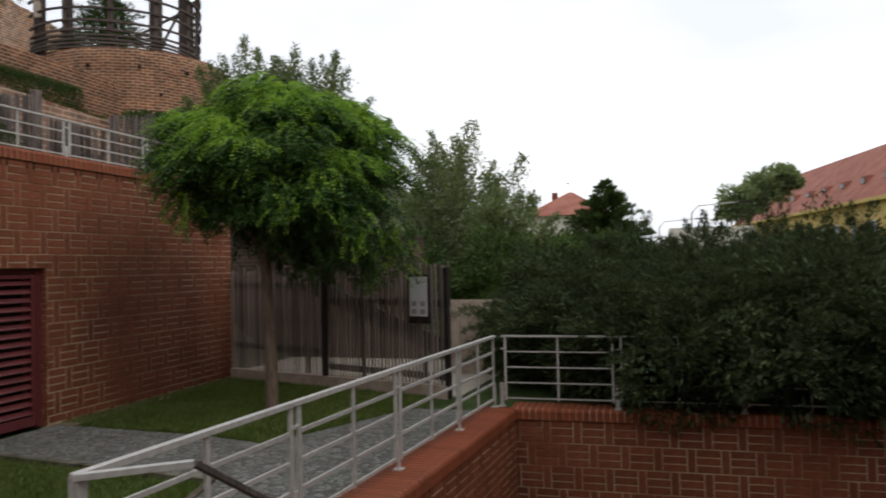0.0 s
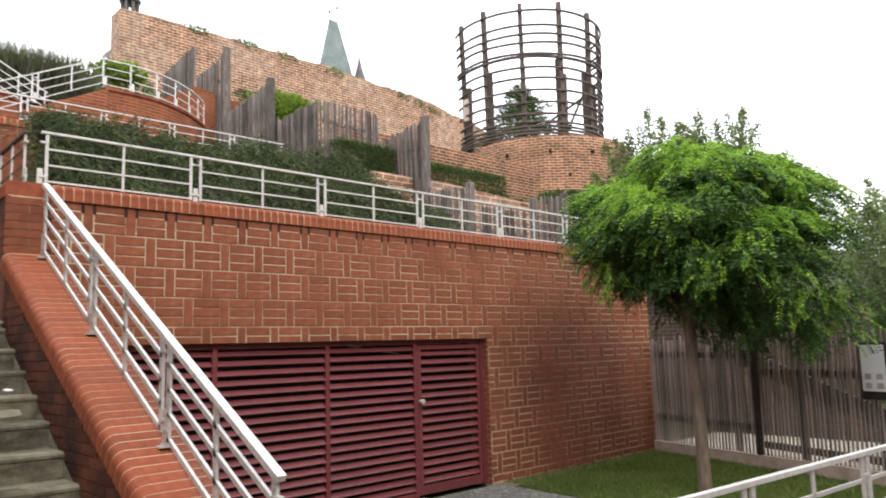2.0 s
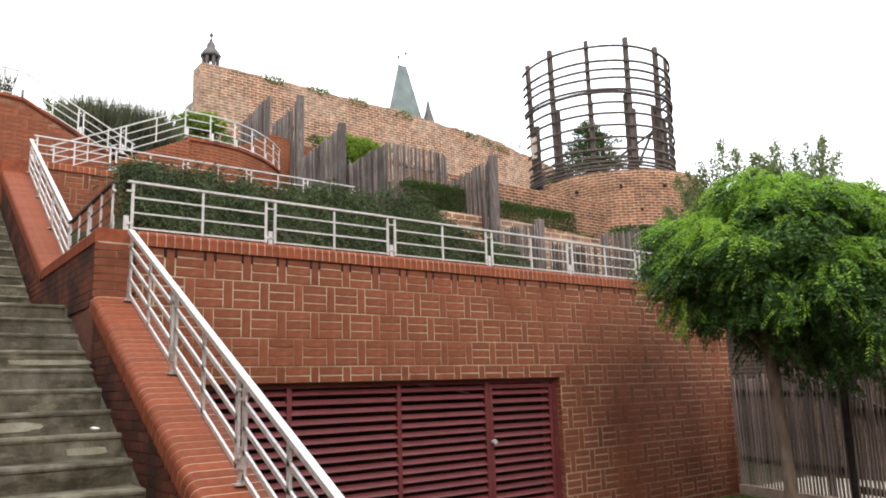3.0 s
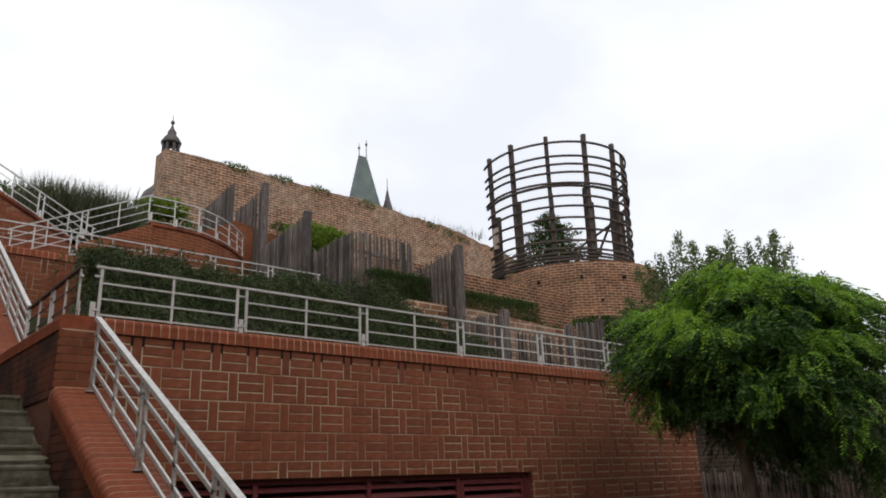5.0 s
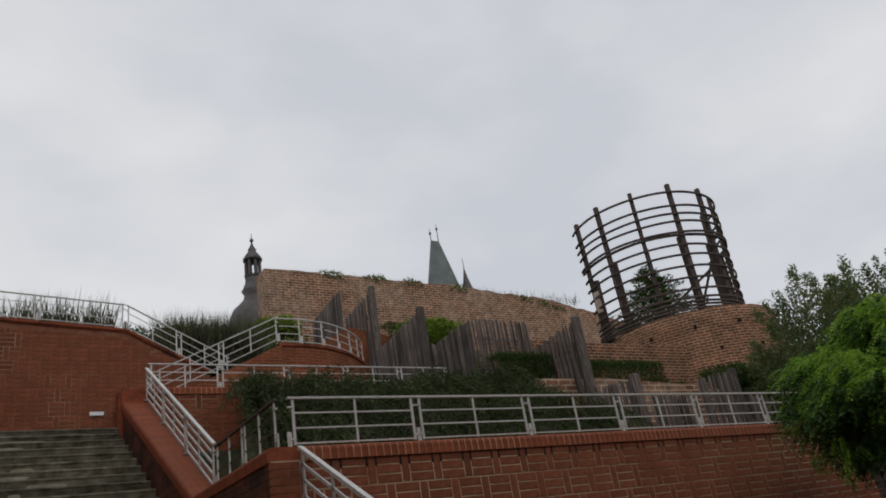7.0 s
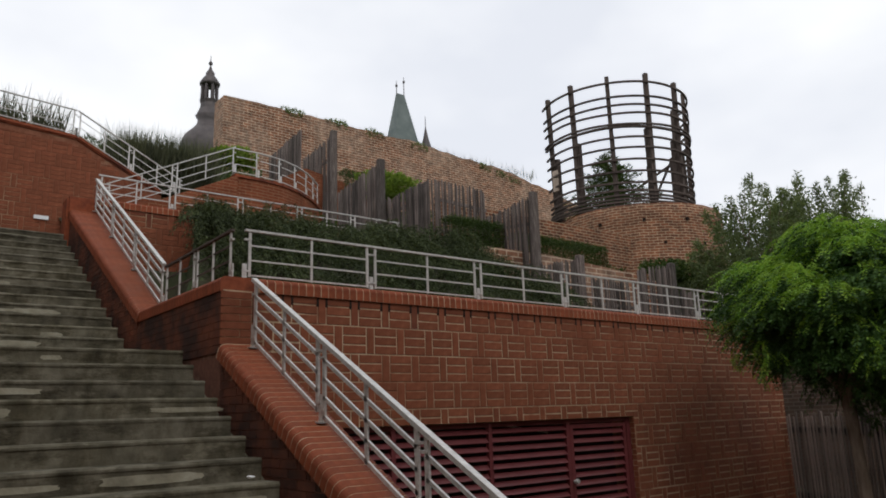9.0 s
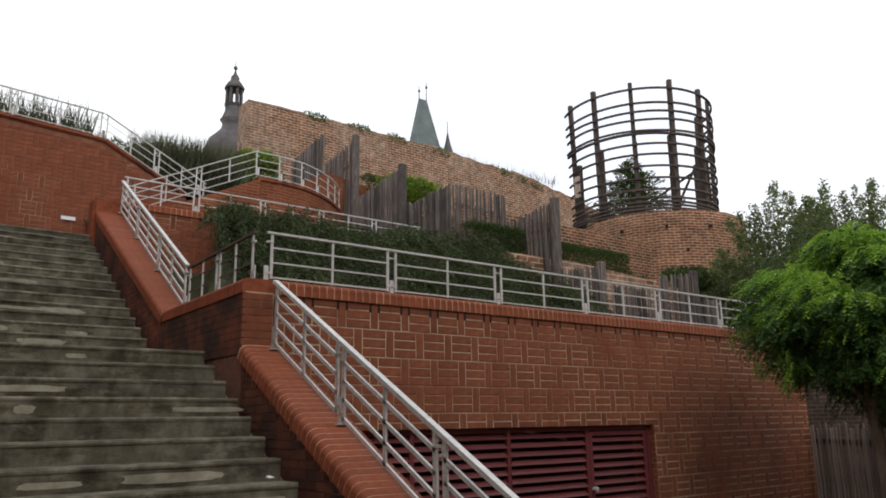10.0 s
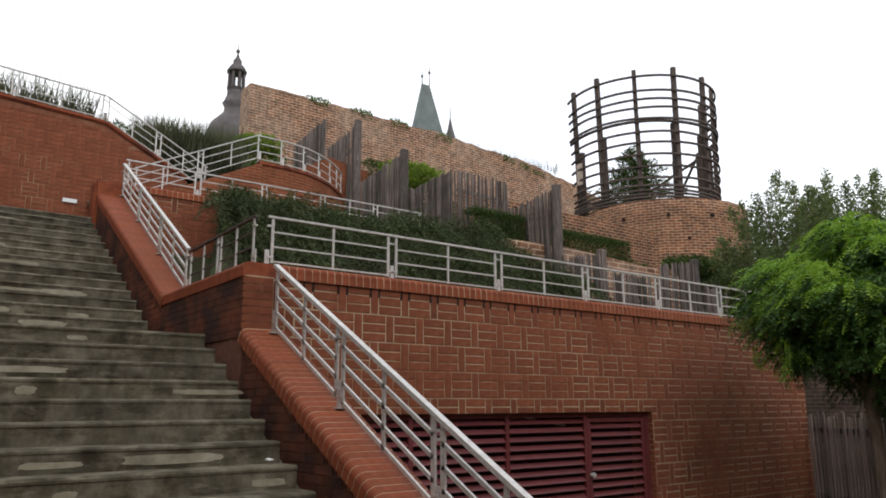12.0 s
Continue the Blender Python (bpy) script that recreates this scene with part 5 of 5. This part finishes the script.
jr = random.Random(50)
spots = [(10.1, -6.5, 0.95), (9.35, -7.5, 0.95), (10.6, -8.2, 1.15), (9.2, -8.7, 1.05), (11.7, -6.7, 1.25), (12.2, -8.6, 1.35), (10.9, -10.2, 1.25), (9.1, -10.0, 1.1),
         (9.2, -11.2, 1.1), (12.8, -10.8, 1.45), (13.2, -5.6, 1.2), (14.8, -7.2, 1.45), (15.2, -9.8, 1.5), (11.3, -5.75, 0.8), (8.95, -7.9, 0.75), (8.85, -9.2, 0.8), (8.85, -10.5, 0.85), (8.9, -11.6, 0.9)]
for i, (x, y, h) in enumerate(spots):
    h *= 1.14
    j = thing("juniper", "spreading dark green juniper leaning over the brick coping", "shrub", (x, y, 0.0), "dark junipers")
    juniper_plumes(j, h, 60 + i)
    bush("inner_crown", "", "", (0, 0, h * 0.7), (1.05, 1.05, h * 0.72), 9000, 0.11, 0.036, F_CONIFER, 160 + i, 0.2, 0.5, j, floor=-0.95, jitter=0.8, inner=0.7)
    bm = B()
    limb(bm, (0, 0, -0.05), (0.1, 0.1, h), 0.07, 0.02, jr)
    part("trunk", bm, M_BARK, j)

# trailing juniper over the bank behind the main wall
def bank_cover(name, label, n, x0, x1, y0, y1, lift, length, width, material, seed, fall=(0.1, -0.6, -0.35), lump=0.6, strands=False):
    nr = np.random.default_rng(seed)
    x = nr.uniform(x0, x1, n)
    y = nr.uniform(y0, y1, n)
    x = np.maximum(x, np.where(y < 7.0, 0.9 + np.maximum(0, y - 3) * 0.34 + nr.normal(size=n) * 0.28, x))
    z = np.array([hill_height(a, b) + lift * (0.75 + 1.1 * noise.noise((a * 0.9, b * 0.9, seed))) + lump * noise.noise((a * 2.2, b * 2.2, seed + 3)) for a, b in zip(x, y)])
    z -= nr.random(n) ** 2 * 0.3
    ax = nr.normal(size=(n, 3)) * 0.55 + np.array(fall)
    pts = np.stack([x, y, z], 1)
    if strands:
        # arching shoots that rise a little and then droop over the ones below
        m = n // 2
        per = 60
        roots = np.repeat(np.arange(0, m, per), per)[:m]
        f = nr.random(m)
        k = m // per + 1
        turn = np.repeat(nr.normal(size=k) * 0.5, per)[:m]
        reach = np.repeat(nr.uniform(0.45, 1.0, k), per)[:m]
        run = f * reach
        path = np.stack([np.sin(turn) * run, -np.cos(turn) * run, 0.13 * np.sin(f * 2.2) - 0.75 * reach * f ** 2.2], 1)
        pts[:m] = pts[roots] + path + nr.normal(size=(m, 3)) * 0.035 * (1.25 - f)[:, None]
        pts[:m, 1] = np.maximum(pts[:m, 1], 0.75)
        ax[:m] = np.stack([np.sin(turn), -np.cos(turn), 0.4 - 1.8 * f], 1) + nr.normal(size=(m, 3)) * 0.4
    ob = leaves(name, pts, ax, length, width, material, None, seed)
    return tagged(ob, label, "shrub", kind="stuff")


bank_cover("trailing_juniper", "trailing grey-green juniper covering the bank", 190000, 0.75, 8.3, 1.5, 6.9, 0.36, 0.09, 0.015, F_JUNIPER, 71, strands=True)
bank_cover("trailing_juniper", "trailing juniper hanging over the second terrace wall", 26000, 2.0, 8.6, 6.2, 7.2, 0.42, 0.09, 0.018, F_JUNIPER, 72, strands=True)
bank_cover("terrace_plants", "low green plants on the upper bank", 9000, 3.2, 8.2, 7.6, 9.0, 0.45, 0.12, 0.05, F_HEDGE, 73, (0, -0.2, 0.3))
bank_cover("terrace_plants", "low green plants below the town wall", 26000, 3.0, 30.0, 11.0, 23.5, 0.4, 0.22, 0.09, F_HEDGE, 74, (0, -0.2, 0.4))
bank_cover("terrace_plants", "low green plants beside the tower", 12000, 10.5, 20.0, 6.6, 9.4, 0.35, 0.14, 0.05, F_HEDGE, 75, (0, -0.2, 0.4))


def hedge(label, x0, x1, y, z0, z1, depth, n, seed, material=F_HEDGE):
    n *= 2
    nr = np.random.default_rng(seed)
    c = np.stack([nr.uniform(0, x1 - x0, n), nr.uniform(0, depth, n), nr.uniform(0, z1 - z0, n)], 1)
    face = nr.random(n)
    c[face < 0.45, 1] = nr.uniform(-0.03, 0.06, (face < 0.45).sum())
    top = face > 0.7
    c[top, 2] = (z1 - z0) + nr.normal(size=top.sum()) * 0.04
    ax = nr.normal(size=(n, 3)) * 0.6 + np.array([0, -0.5, 0.3])
    ob = leaves("hedge", c, ax, 0.05, 0.024, material, None, seed)
    ob.location = (x0, y, z0)
    return tagged(ob, label, "hedge", group="clipped hedges")


hedge("clipped dark green hedge on the terrace below the tower", 11.0, 14.7, 7.0, 6.0, 6.9, 0.6, 9000, 81)
hedge("clipped green hedge between the palisades", 8.4, 10.1, 6.6, 5.9, 6.9, 0.5, 5000, 82)
hedge("clipped green hedge at the foot of the tower", 13.5, 17.0, 10.6, 7.6, 8.6, 0.6, 6000, 83)
hedge("clipped green hedge behind the curved terrace", 9.2, 11.5, 13.0, 9.2, 10.1, 0.6, 4000, 84)
bush("vine_bush", "bright green vine bush by the palisade", "shrub", (9.6, 11.0, 9.0), (1.0, 0.5, 0.45), 2500, 0.13, 0.09, F_VINE, 91)
bush("vine_bush", "bright green vine bush at the end of the town wall", "shrub", (6.6, 16.0, 10.85), (0.7, 0.45, 0.3), 1300, 0.15, 0.10, F_VINE, 92)
bush("low_bush", "green ivy bush on the low wall by the tower", "shrub", (17.6, 6.6, 6.3), (1.6, 0.5, 0.35), 4000, 0.1, 0.06, F_HEDGE, 93)


def tall_grass(label, x0, x1, y0, y1, zf, h, n, seed):
    nr = np.random.default_rng(seed)
    x, y = nr.uniform(x0, x1, n), nr.uniform(y0, y1, n)
    c = np.stack([x, y, np.full(n, zf)], 1)
    ax = nr.normal(size=(n, 3)) * np.array([0.22, 0.22, 0.1]) + np.array([0, 0, 1.0])
    ob = leaves("tall_grass", c, ax, h, 0.022, F_GRASSES, None, seed)
    return tagged(ob, label, "grass", kind="stuff")


tall_grass("tall feathery grey-green grasses on the upper terrace", 1.9, 4.3, 11.6, 13.4, 8.0, 1.35, 9000, 95)
tall_grass("tall feathery grasses behind the rail on the high wall", -1.7, 0.5, 10.75, 11.3, 8.4, 1.0, 700, 96)
tall_grass("sparse wild plants along the town wall top", 11.0, 30.0, 24.2, 24.9, 16.35, 0.75, 700, 97)
for i, (x, z) in enumerate(((13.0, 17.1), (15.5, 17.1), (17.6, 17.0), (20.5, 16.9), (25.3, 16.6), (26.6, 16.4), (27.6, 16.2))):
    bush("wall_plant", "straggling green plant on the town wall top", "shrub", (x, 24.3, z - 0.27), (0.75, 0.4, 0.24), 500, 0.16, 0.06, F_SHRUB, 110 + i, 0.5)

# lawn blades
def lawn(label, n, x0, x1, y0, y1, keep, seed):
    nr = np.random.default_rng(seed)
    c = np.stack([nr.uniform(x0, x1, n), nr.uniform(y0, y1, n), np.full(n, -0.02)], 1)
    c = c[[keep(a, b) for a, b in c[:, :2]]]
    ax = nr.normal(size=(len(c), 3)) * 0.45 + np.array([0, 0, 0.8])
    ob = leaves("lawn_grass", c, ax, 0.075, 0.012, F_LAWN, None, seed)
    return tagged(ob, label, "grass", kind="stuff")


def off_path(x, y):
    edge = lerp_table(y, [(-5.2, 8.2), (-4.3, 8.2), (-3.35, 5.9), (-2.4, 6.15), (-0.02, 6.4)])
    return x > edge + 0.05 and x < 10.5 + 0.3 * y and math.hypot(x - 7.56, y + 2.50) > 0.16


lawn("short green lawn under the robinia", 60000, 5.9, 10.5, -4.4, 0.0, off_path, 121)
lawn("worn lawn strip between gate and stairs", 34000, 0.5, 4.9, -4.3, -0.15, lambda x, y: x < lerp_table(y, [(-4.4, 1.3), (-3.6, 4.4), (-0.7, 4.75), (0, 4.85)]), 122)

# ---- wooden fence beyond the lawn ----
FA, FB = Vector((10.5, -0.06, 0.0)), Vector((9.1, -4.6, 0.0))
fd = FB - FA
fence = thing("wooden_fence", "dark slatted wooden fence on a pale beam", "fence", tuple(FA))
fdir = fd.normalized()
slat_me = []
for i in range(3):
    bm = B()
    box(bm, -0.0175, 0.0175, -0.0105, 0.0105, 0.0, 1.0)
    bmesh.ops.bevel(bm, geom=bm.edges[:], offset=0.004, segments=1, affect="EDGES")
    slat_me.append(mesh_of("slat", bm, M_SLAT))
frng = random.Random(77)
fang = math.atan2(fdir.y, fdir.x)
ns = int(fd.length / 0.066)
for i in range(ns + 1):
    ob = new("slat", slat_me[i % 3])
    ob.parent = fence
    p = fd * (i / ns)
    ob.matrix_basis = Matrix.LocRotScale((p.x, p.y, 0.19), Euler((frng.uniform(-0.012, 0.012), frng.uniform(-0.012, 0.012), fang)), (1, 1, 1.79 + frng.uniform(-0.05, 0.07)))
off = Vector((fdir.y, -fdir.x, 0)) * -0.045
for f0, f1, z in ((0.0, 0.48, 0.62), (0.0, 0.48, 1.72), (0.49, 1.0, 0.34), (0.49, 1.0, 1.45)):
    bm = B()
    bar(bm, fd * f0 + off + Vector((0, 0, z)), fd * f1 + off + Vector((0, 0, z - 0.04)), 0.05, 0.10)
    part("fence_rail", bm, M_BLACK, fence)
for f in (0.485, 1.0):
    bm = B()
    p = fd * f + Vector((fdir.y, -fdir.x, 0)) * 0.03
    bar(bm, p, p + Vector((0, 0, 2.0 if f < 1 else 1.95)), 0.07, 0.07, (fdir.x, fdir.y, 0))
    part("fence_post", bm, M_BLACK, fence)
bm = B()
bar(bm, Vector((0, 0, 0.09)), fd + Vector((0, 0, 0.09)), 0.16, 0.2)
part("sill_beam", bm, M_SILL, fence, "pale timber beam under the slats")

# info board on the fence
side = Vector((fdir.y, -fdir.x, 0))
if side.x > 0:
    side = -side
bp = FA + fdir * ((Vector((9.22, -4.15, 0)) - FA).length)
board = thing("info_board", "white notice board in a black frame on the fence", "sign", tuple(bp + side * 0.09 + Vector((0, 0, 1.2))))
bm = B()
bar(bm, fdir * -0.19 + Vector((0, 0, 0.28)), fdir * 0.19 + Vector((0, 0, 0.28)), 0.03, 0.74)
part("frame", bm, M_BLACK, board)
bm = B()
bar(bm, fdir * -0.165 + side * 0.018 + Vector((0, 0, 0.32)), fdir * 0.165 + side * 0.018 + Vector((0, 0, 0.32)), 0.004, 0.6)
sheet_ob = part("notice", bm, M_WHITE, board, "white printed sheet")
for i in range(4):
    bm = B()
    c = fdir * (-0.08 + 0.16 * (i % 2)) + side * 0.022 + Vector((0, 0, 0.09 + 0.12 * (i // 2)))
    bar(bm, c - fdir * 0.045, c + fdir * 0.045, 0.002, 0.075)
    part("pictogram_bar", bm, M_GREYINK, sheet_ob)

# brick wall and crate seen past the fence
bm = B()
prism(bm, [(10.75, 0.4), (9.3, -4.7), (13.5, -4.9), (13.7, 0.4)], "z", -0.1, -0.004)
tagged(part("yard", bm, M_PALE_GRAVEL), "pale gravel yard behind the wooden fence", "yard", kind="structure")
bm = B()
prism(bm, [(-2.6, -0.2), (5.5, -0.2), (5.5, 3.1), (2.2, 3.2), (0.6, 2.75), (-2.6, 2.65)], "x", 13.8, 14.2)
ob = tagged(part("wall_garden", bm, M_OLD_SHADE), "old brick garden wall behind the wooden fence", "wall", kind="structure")
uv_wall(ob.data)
plank = thing("stair_stringer", "dark timber stair stringer sloping behind the fence", "stair stringer", (11.3, -0.9, 0.0))
bm = B()
bar(bm, (0.0, 0.0, 1.85), (-0.85, -3.3, 0.55), 0.06, 0.3)
part("board", bm, M_BLACK, plank)
for k in range(3):
    bm = B()
    f = 0.1 + 0.38 * k
    bar(bm, (-0.85 * f, -3.3 * f, -0.05), (-0.85 * f, -3.3 * f, 1.85 - 1.3 * f), 0.07, 0.07, (1, 0, 0))
    part("leg", bm, M_BLACK, plank)
crate = thing("planter_crate", "grey weathered timber crate beyond the fence", "crate", (12.1, -4.35, 0))
for i in range(7):
    bm = B()
    box(bm, -0.5, -0.46, -0.55 + 0.16 * i, -0.40 + 0.16 * i, 0.3, 1.35)
    part("board", bm, M_SILL, crate)
bm = B()
box(bm, -0.46, 0.5, -0.52, 0.55, 0.0, 1.3)
part("body", bm, M_SILL, crate)

scrap = thing("paper_scrap", "small crumpled white paper scrap on a step", "litter", (-0.2, -1.25, 1.722))
bm = B()
bmesh.ops.create_icosphere(bm, subdivisions=2, radius=0.02)
for v in bm.verts:
    k = 1 + 0.7 * noise.noise(v.co * 40)
    v.co = Vector((v.co.x * 1.7 * k, v.co.y * k, max(0.0, v.co.z * 0.6 * k + 0.012)))
part("paper", bm, M_WHITE, scrap)

# ---- far buildings ----
# onion-domed church tower
ch = thing("church_tower", "baroque church turret with dark onion dome and lantern", "tower", (68.3, 184.6, -2.3))
ch.scale = (1.5, 1.5, 1.5)
bm = B()
lathe(bm, [(4.6, 0), (4.6, 47.5), (5.3, 48.0), (5.3, 48.6)], 8)
part("shaft", bm, M_PALE, ch)
bm = B()
lathe(bm, [(4.5, 48.6), (4.85, 51.6), (4.75, 53.2), (4.2, 54.6), (3.1, 55.7), (2.15, 56.8), (1.9, 57.9), (2.4, 58.7)], 20)
part("dome", bm, M_LEAD, ch, smooth=True)
lan = B()
lathe(lan, [(2.3, 58.7), (1.7, 60.2), (1.6, 61.2), (1.85, 61.8)], 8)
part("lantern_base", lan, M_LEAD, ch)
for k in range(8):
    a = 2 * math.pi * k / 8
    bm = B()
    bar(bm, (1.4 * math.cos(a), 1.4 * math.sin(a), 61.7), (1.35 * math.cos(a), 1.35 * math.sin(a), 65.0), 0.5, 0.5, (math.cos(a), math.sin(a), 0))
    part("lantern_post", bm, M_LEAD, ch)
bm = B()
lathe(bm, [(1.8, 64.9), (1.9, 65.3), (1.3, 66.3), (0.75, 67.0), (0.85, 67.4), (0.35, 68.2), (0.12, 69.0), (0.38, 69.3), (0.38, 69.6), (0.08, 70.0), (0.06, 71.0)], 12)
part("cap", bm, M_LEAD, ch, smooth=True)

sp = thing("spire", "steep green copper church spire with small turret", "spire", (113.2, 154.5, -2.7))
sp.scale = (1.5, 1.5, 1.5)
bm = B()
c = [(-3.7, -2.2), (3.7, -2.2), (3.7, 2.2), (-3.7, 2.2)]
lo = [bm.verts.new((x, y, 48.5)) for x, y in c]
hi = [bm.verts.new((x * 0.22 - 0.5, y * 0.1, 63.4)) for x, y in c]
for i in range(4):
    bm.faces.new((lo[i], lo[(i + 1) % 4], hi[(i + 1) % 4], hi[i]))
bm.faces.new(hi)
bm.faces.new(lo[::-1])
part("roof", bm, M_COPPER, sp)
bm = B()
box(bm, -4.0, 4.0, -2.6, 2.6, 0, 48.5)
part("tower_body", bm, M_PALE, sp)
for x, h in ((-1.3, 66.0), (0.4, 67.2)):
    bm = B()
    tube(bm, [(x, 0, 63.0), (x, 0, h)], [0.1, 0.05], 6)
    tube(bm, [(x, 0, h - 1.2), (x, 0, h - 0.8)], [0.22, 0.22], 8)
    part("finial", bm, M_LEAD, sp)
bm = B()
lathe(bm, [(1.5, 47.5), (1.4, 52.4), (1.15, 53.0), (0.5, 55.4), (0.08, 57.6), (0.05, 59.8)], 8, (4.6, -1.0, 0))
part("turret", bm, M_LEAD, sp)
bm = B()
lathe(bm, [(0.9, 48.5), (0.9, 50.2), (0.1, 51.5)], 8, (0.3, -2.6, 0))
part("dormer", bm, M_LEAD, sp)

# yellow house with a long red roof
house = thing("yellow_house", "long yellow rendered house with red tiled roof", "house", (64.0, -27.5, -3))
hd = Vector((42.0, 6.5, 0)).normalized()
hn = Vector((hd.y, -hd.x, 0))


def hp(u, v, z):
    return hd * u + hn * v + Vector((0, 0, z))


def slab(pts, material, name, parent, label=""):
    bm = B()
    v = [bm.verts.new(p) for p in pts]
    k = len(v) // 2
    bm.faces.new(v[:k])
    bm.faces.new(v[k:][::-1])
    for i in range(k):
        bm.faces.new((v[i], v[k + i], v[k + (i + 1) % k], v[(i + 1) % k]))
    return part(name, bm, material, parent, label)


slab([hp(-12, 0, 0), hp(57, 0, 0), hp(57, 0, 10.2), hp(-12, 0, 10.2), hp(-12, 11, 0), hp(57, 11, 0), hp(57, 11, 10.2), hp(-12, 11, 10.2)], M_YELLOW, "wall", house)
roof = slab([hp(-12, -0.6, 10.2), hp(-12, 5.5, 16.5), hp(-12, 11.6, 10.2), hp(57, -0.6, 10.2), hp(52, 5.5, 16.5), hp(57, 11.6, 10.2)], M_ROOF, "roof", house)
slab([hp(-12, -0.75, 9.9), hp(57, -0.75, 9.9), hp(57, -0.75, 10.25), hp(-12, -0.75, 10.25), hp(-12, 0.05, 9.9), hp(57, 0.05, 9.9), hp(57, 0.05, 10.25), hp(-12, 0.05, 10.25)], M_YELLOW, "cornice", house)
for i in range(15):
    u = -8 + 4.2 * i
    for z in (1.8, 6.0):
        w = slab([hp(u, -0.06, z), hp(u + 1.3, -0.06, z), hp(u + 1.3, -0.06, z + 2.3), hp(u, -0.06, z + 2.3), hp(u, 0.02, z), hp(u + 1.3, 0.02, z), hp(u + 1.3, 0.02, z + 2.3), hp(u, 0.02, z + 2.3)], M_PALE, "window", house)
        slab([hp(u + 0.15, -0.09, z + 0.15), hp(u + 1.15, -0.09, z + 0.15), hp(u + 1.15, -0.09, z + 2.15), hp(u + 0.15, -0.09, z + 2.15), hp(u + 0.15, -0.05, z + 0.15), hp(u + 1.15, -0.05, z + 0.15), hp(u + 1.15, -0.05, z + 2.15), hp(u + 0.15, -0.05, z + 2.15)], M_GLASS, "pane", w)
for i in range(12):
    u = -6 + 5.0 * i
    bm = B()
    c0, c1 = hp(u, 1.1, 12.3), hp(u, 3.0, 12.5)
    bar(bm, c0, c1, 1.1, 0.8)
    d = part("dormer", bm, M_ROOF, house)
    bm = B()
    bar(bm, hp(u, 1.02, 12.3), hp(u, 1.12, 12.3), 0.8, 0.5)
    part("dormer_window", bm, M_GLASS, d)

h2 = thing("far_house", "small pale house with a red hipped roof", "house", (72.0, 0.6, -0.4))
bm = B()
box(bm, -4, 4, -3.6, 3.6, 0, 6.9)
part("wall", bm, M_PALE, h2)
bm = B()
lo = [bm.verts.new(p) for p in ((-4.5, -4.1, 6.9), (4.5, -4.1, 6.9), (4.5, 4.1, 6.9), (-4.5, 4.1, 6.9))]
hi = [bm.verts.new(p) for p in ((-1, -0.2, 9.3), (1, -0.2, 9.3), (1, 0.2, 9.3), (-1, 0.2, 9.3))]
for i in range(4):
    bm.faces.new((lo[i], lo[(i + 1) % 4], hi[(i + 1) % 4], hi[i]))
bm.faces.new(hi)
bm.faces.new(lo[::-1])
r2 = part("roof", bm, M_ROOF, h2)
bm = B()
box(bm, -0.3, 0.3, 1.4, 1.9, 8.0, 9.4)
part("chimney", bm, M_BRICK_JOINED, r2)
h3 = thing("far_shed", "low pale building beyond the trees", "house", (80.0, -12.5, -1))
bm = B()
box(bm, -4, 4, -4, 4, 0, 6.3)
part("wall", bm, M_PALE, h3)
lamp = thing("street_lamp", "slender grey street lamp with a long arm", "street lamp", (48.0, -9.6, 0))
bm = B()
tube(bm, [(0, 0, 0), (0, 0, 5.0), (0.0, -0.4, 5.45), (0, -2.9, 5.6)], [0.07, 0.055, 0.04, 0.03], 8)
part("pole", bm, M_STEEL, lamp)
bm = B()
bar(bm, (0, -2.8, 5.59), (0, -3.5, 5.61), 0.22, 0.1)
part("lamp_head", bm, M_BLACK, lamp)
copy_thing(lamp, Matrix.Translation((62.0, -7.6, -0.2)))
t = thing("broad_tree", "broad green tree beside the yellow house", "tree", (80.0, -16.3, 0.3))
bm = B()
tube(bm, [(0, 0, -1), (0, 0, 6.5)], [0.4, 0.2], 8)
part("trunk", bm, M_BARK, t)
for i, (a, b, c, r) in enumerate(((0, 0, 7.8, 2.1), (0.5, -2.0, 9.0, 1.9), (0, 1.3, 6.8, 1.3), (0, -3.6, 9.7, 1.3))):
    bush("crown", "", "", (a, b, c), (r, r, r * 0.75), 3600, 0.4, 0.18, F_SHRUB_BRIGHT, 130 + i, 0.2, 0.55, t)

# ---- the bricks themselves, last ----
I4 = Matrix.Identity(4)
basket_wall(wall_main, I4, W_END, 0.02, 3.42, clip(W_END, 0.02, 3.42, [(GATE[0] - 0.02, GATE[1], -1, GATE[3]), (-1, 0.34, -1, 4)]), lambda u, z: 0.6 < u < 8.0 and z > 1.95, 3.43, PHASE)
m_well = Matrix.Translation((8.30, -5.70, 0)) @ Matrix.Rotation(-math.pi / 2, 4, "Z")
basket_wall(well, m_well, 6.3, -3.0, -0.11, clip(6.3, -3.0, -0.11), lambda u, z: u < 5.0 and z > -1.5, -0.11)
m_well2 = Matrix.Translation((1.0, -5.27, 0)) @ Matrix.Rotation(-0.0647, 4, "Z")
basket_wall(well, m_well2, 7.28, -3.0, -0.11, clip(7.28, -3.0, -0.11), lambda u, z: False, -0.11)
m_left = Matrix.Translation((-6.0, LW, 0))
basket_wall(left_wall, m_left, 8.5, 5.5, 8.9, clip(8.5, 5.5, 8.95, (), lambda u: lerp_table(u - 6.0, [(-8, 8.78), (0.65, 8.28), (2.55, 7.33)])), lambda u, z: 4.2 < u < 7.0, 8.9)
m_two = Matrix.Translation((0.5, 7.0, 0))
basket_wall(wall_2, m_two, 4.0, 2.95, 6.06, clip(4.0, 2.95, 6.05), lambda u, z: u < 2.2, 6.06)
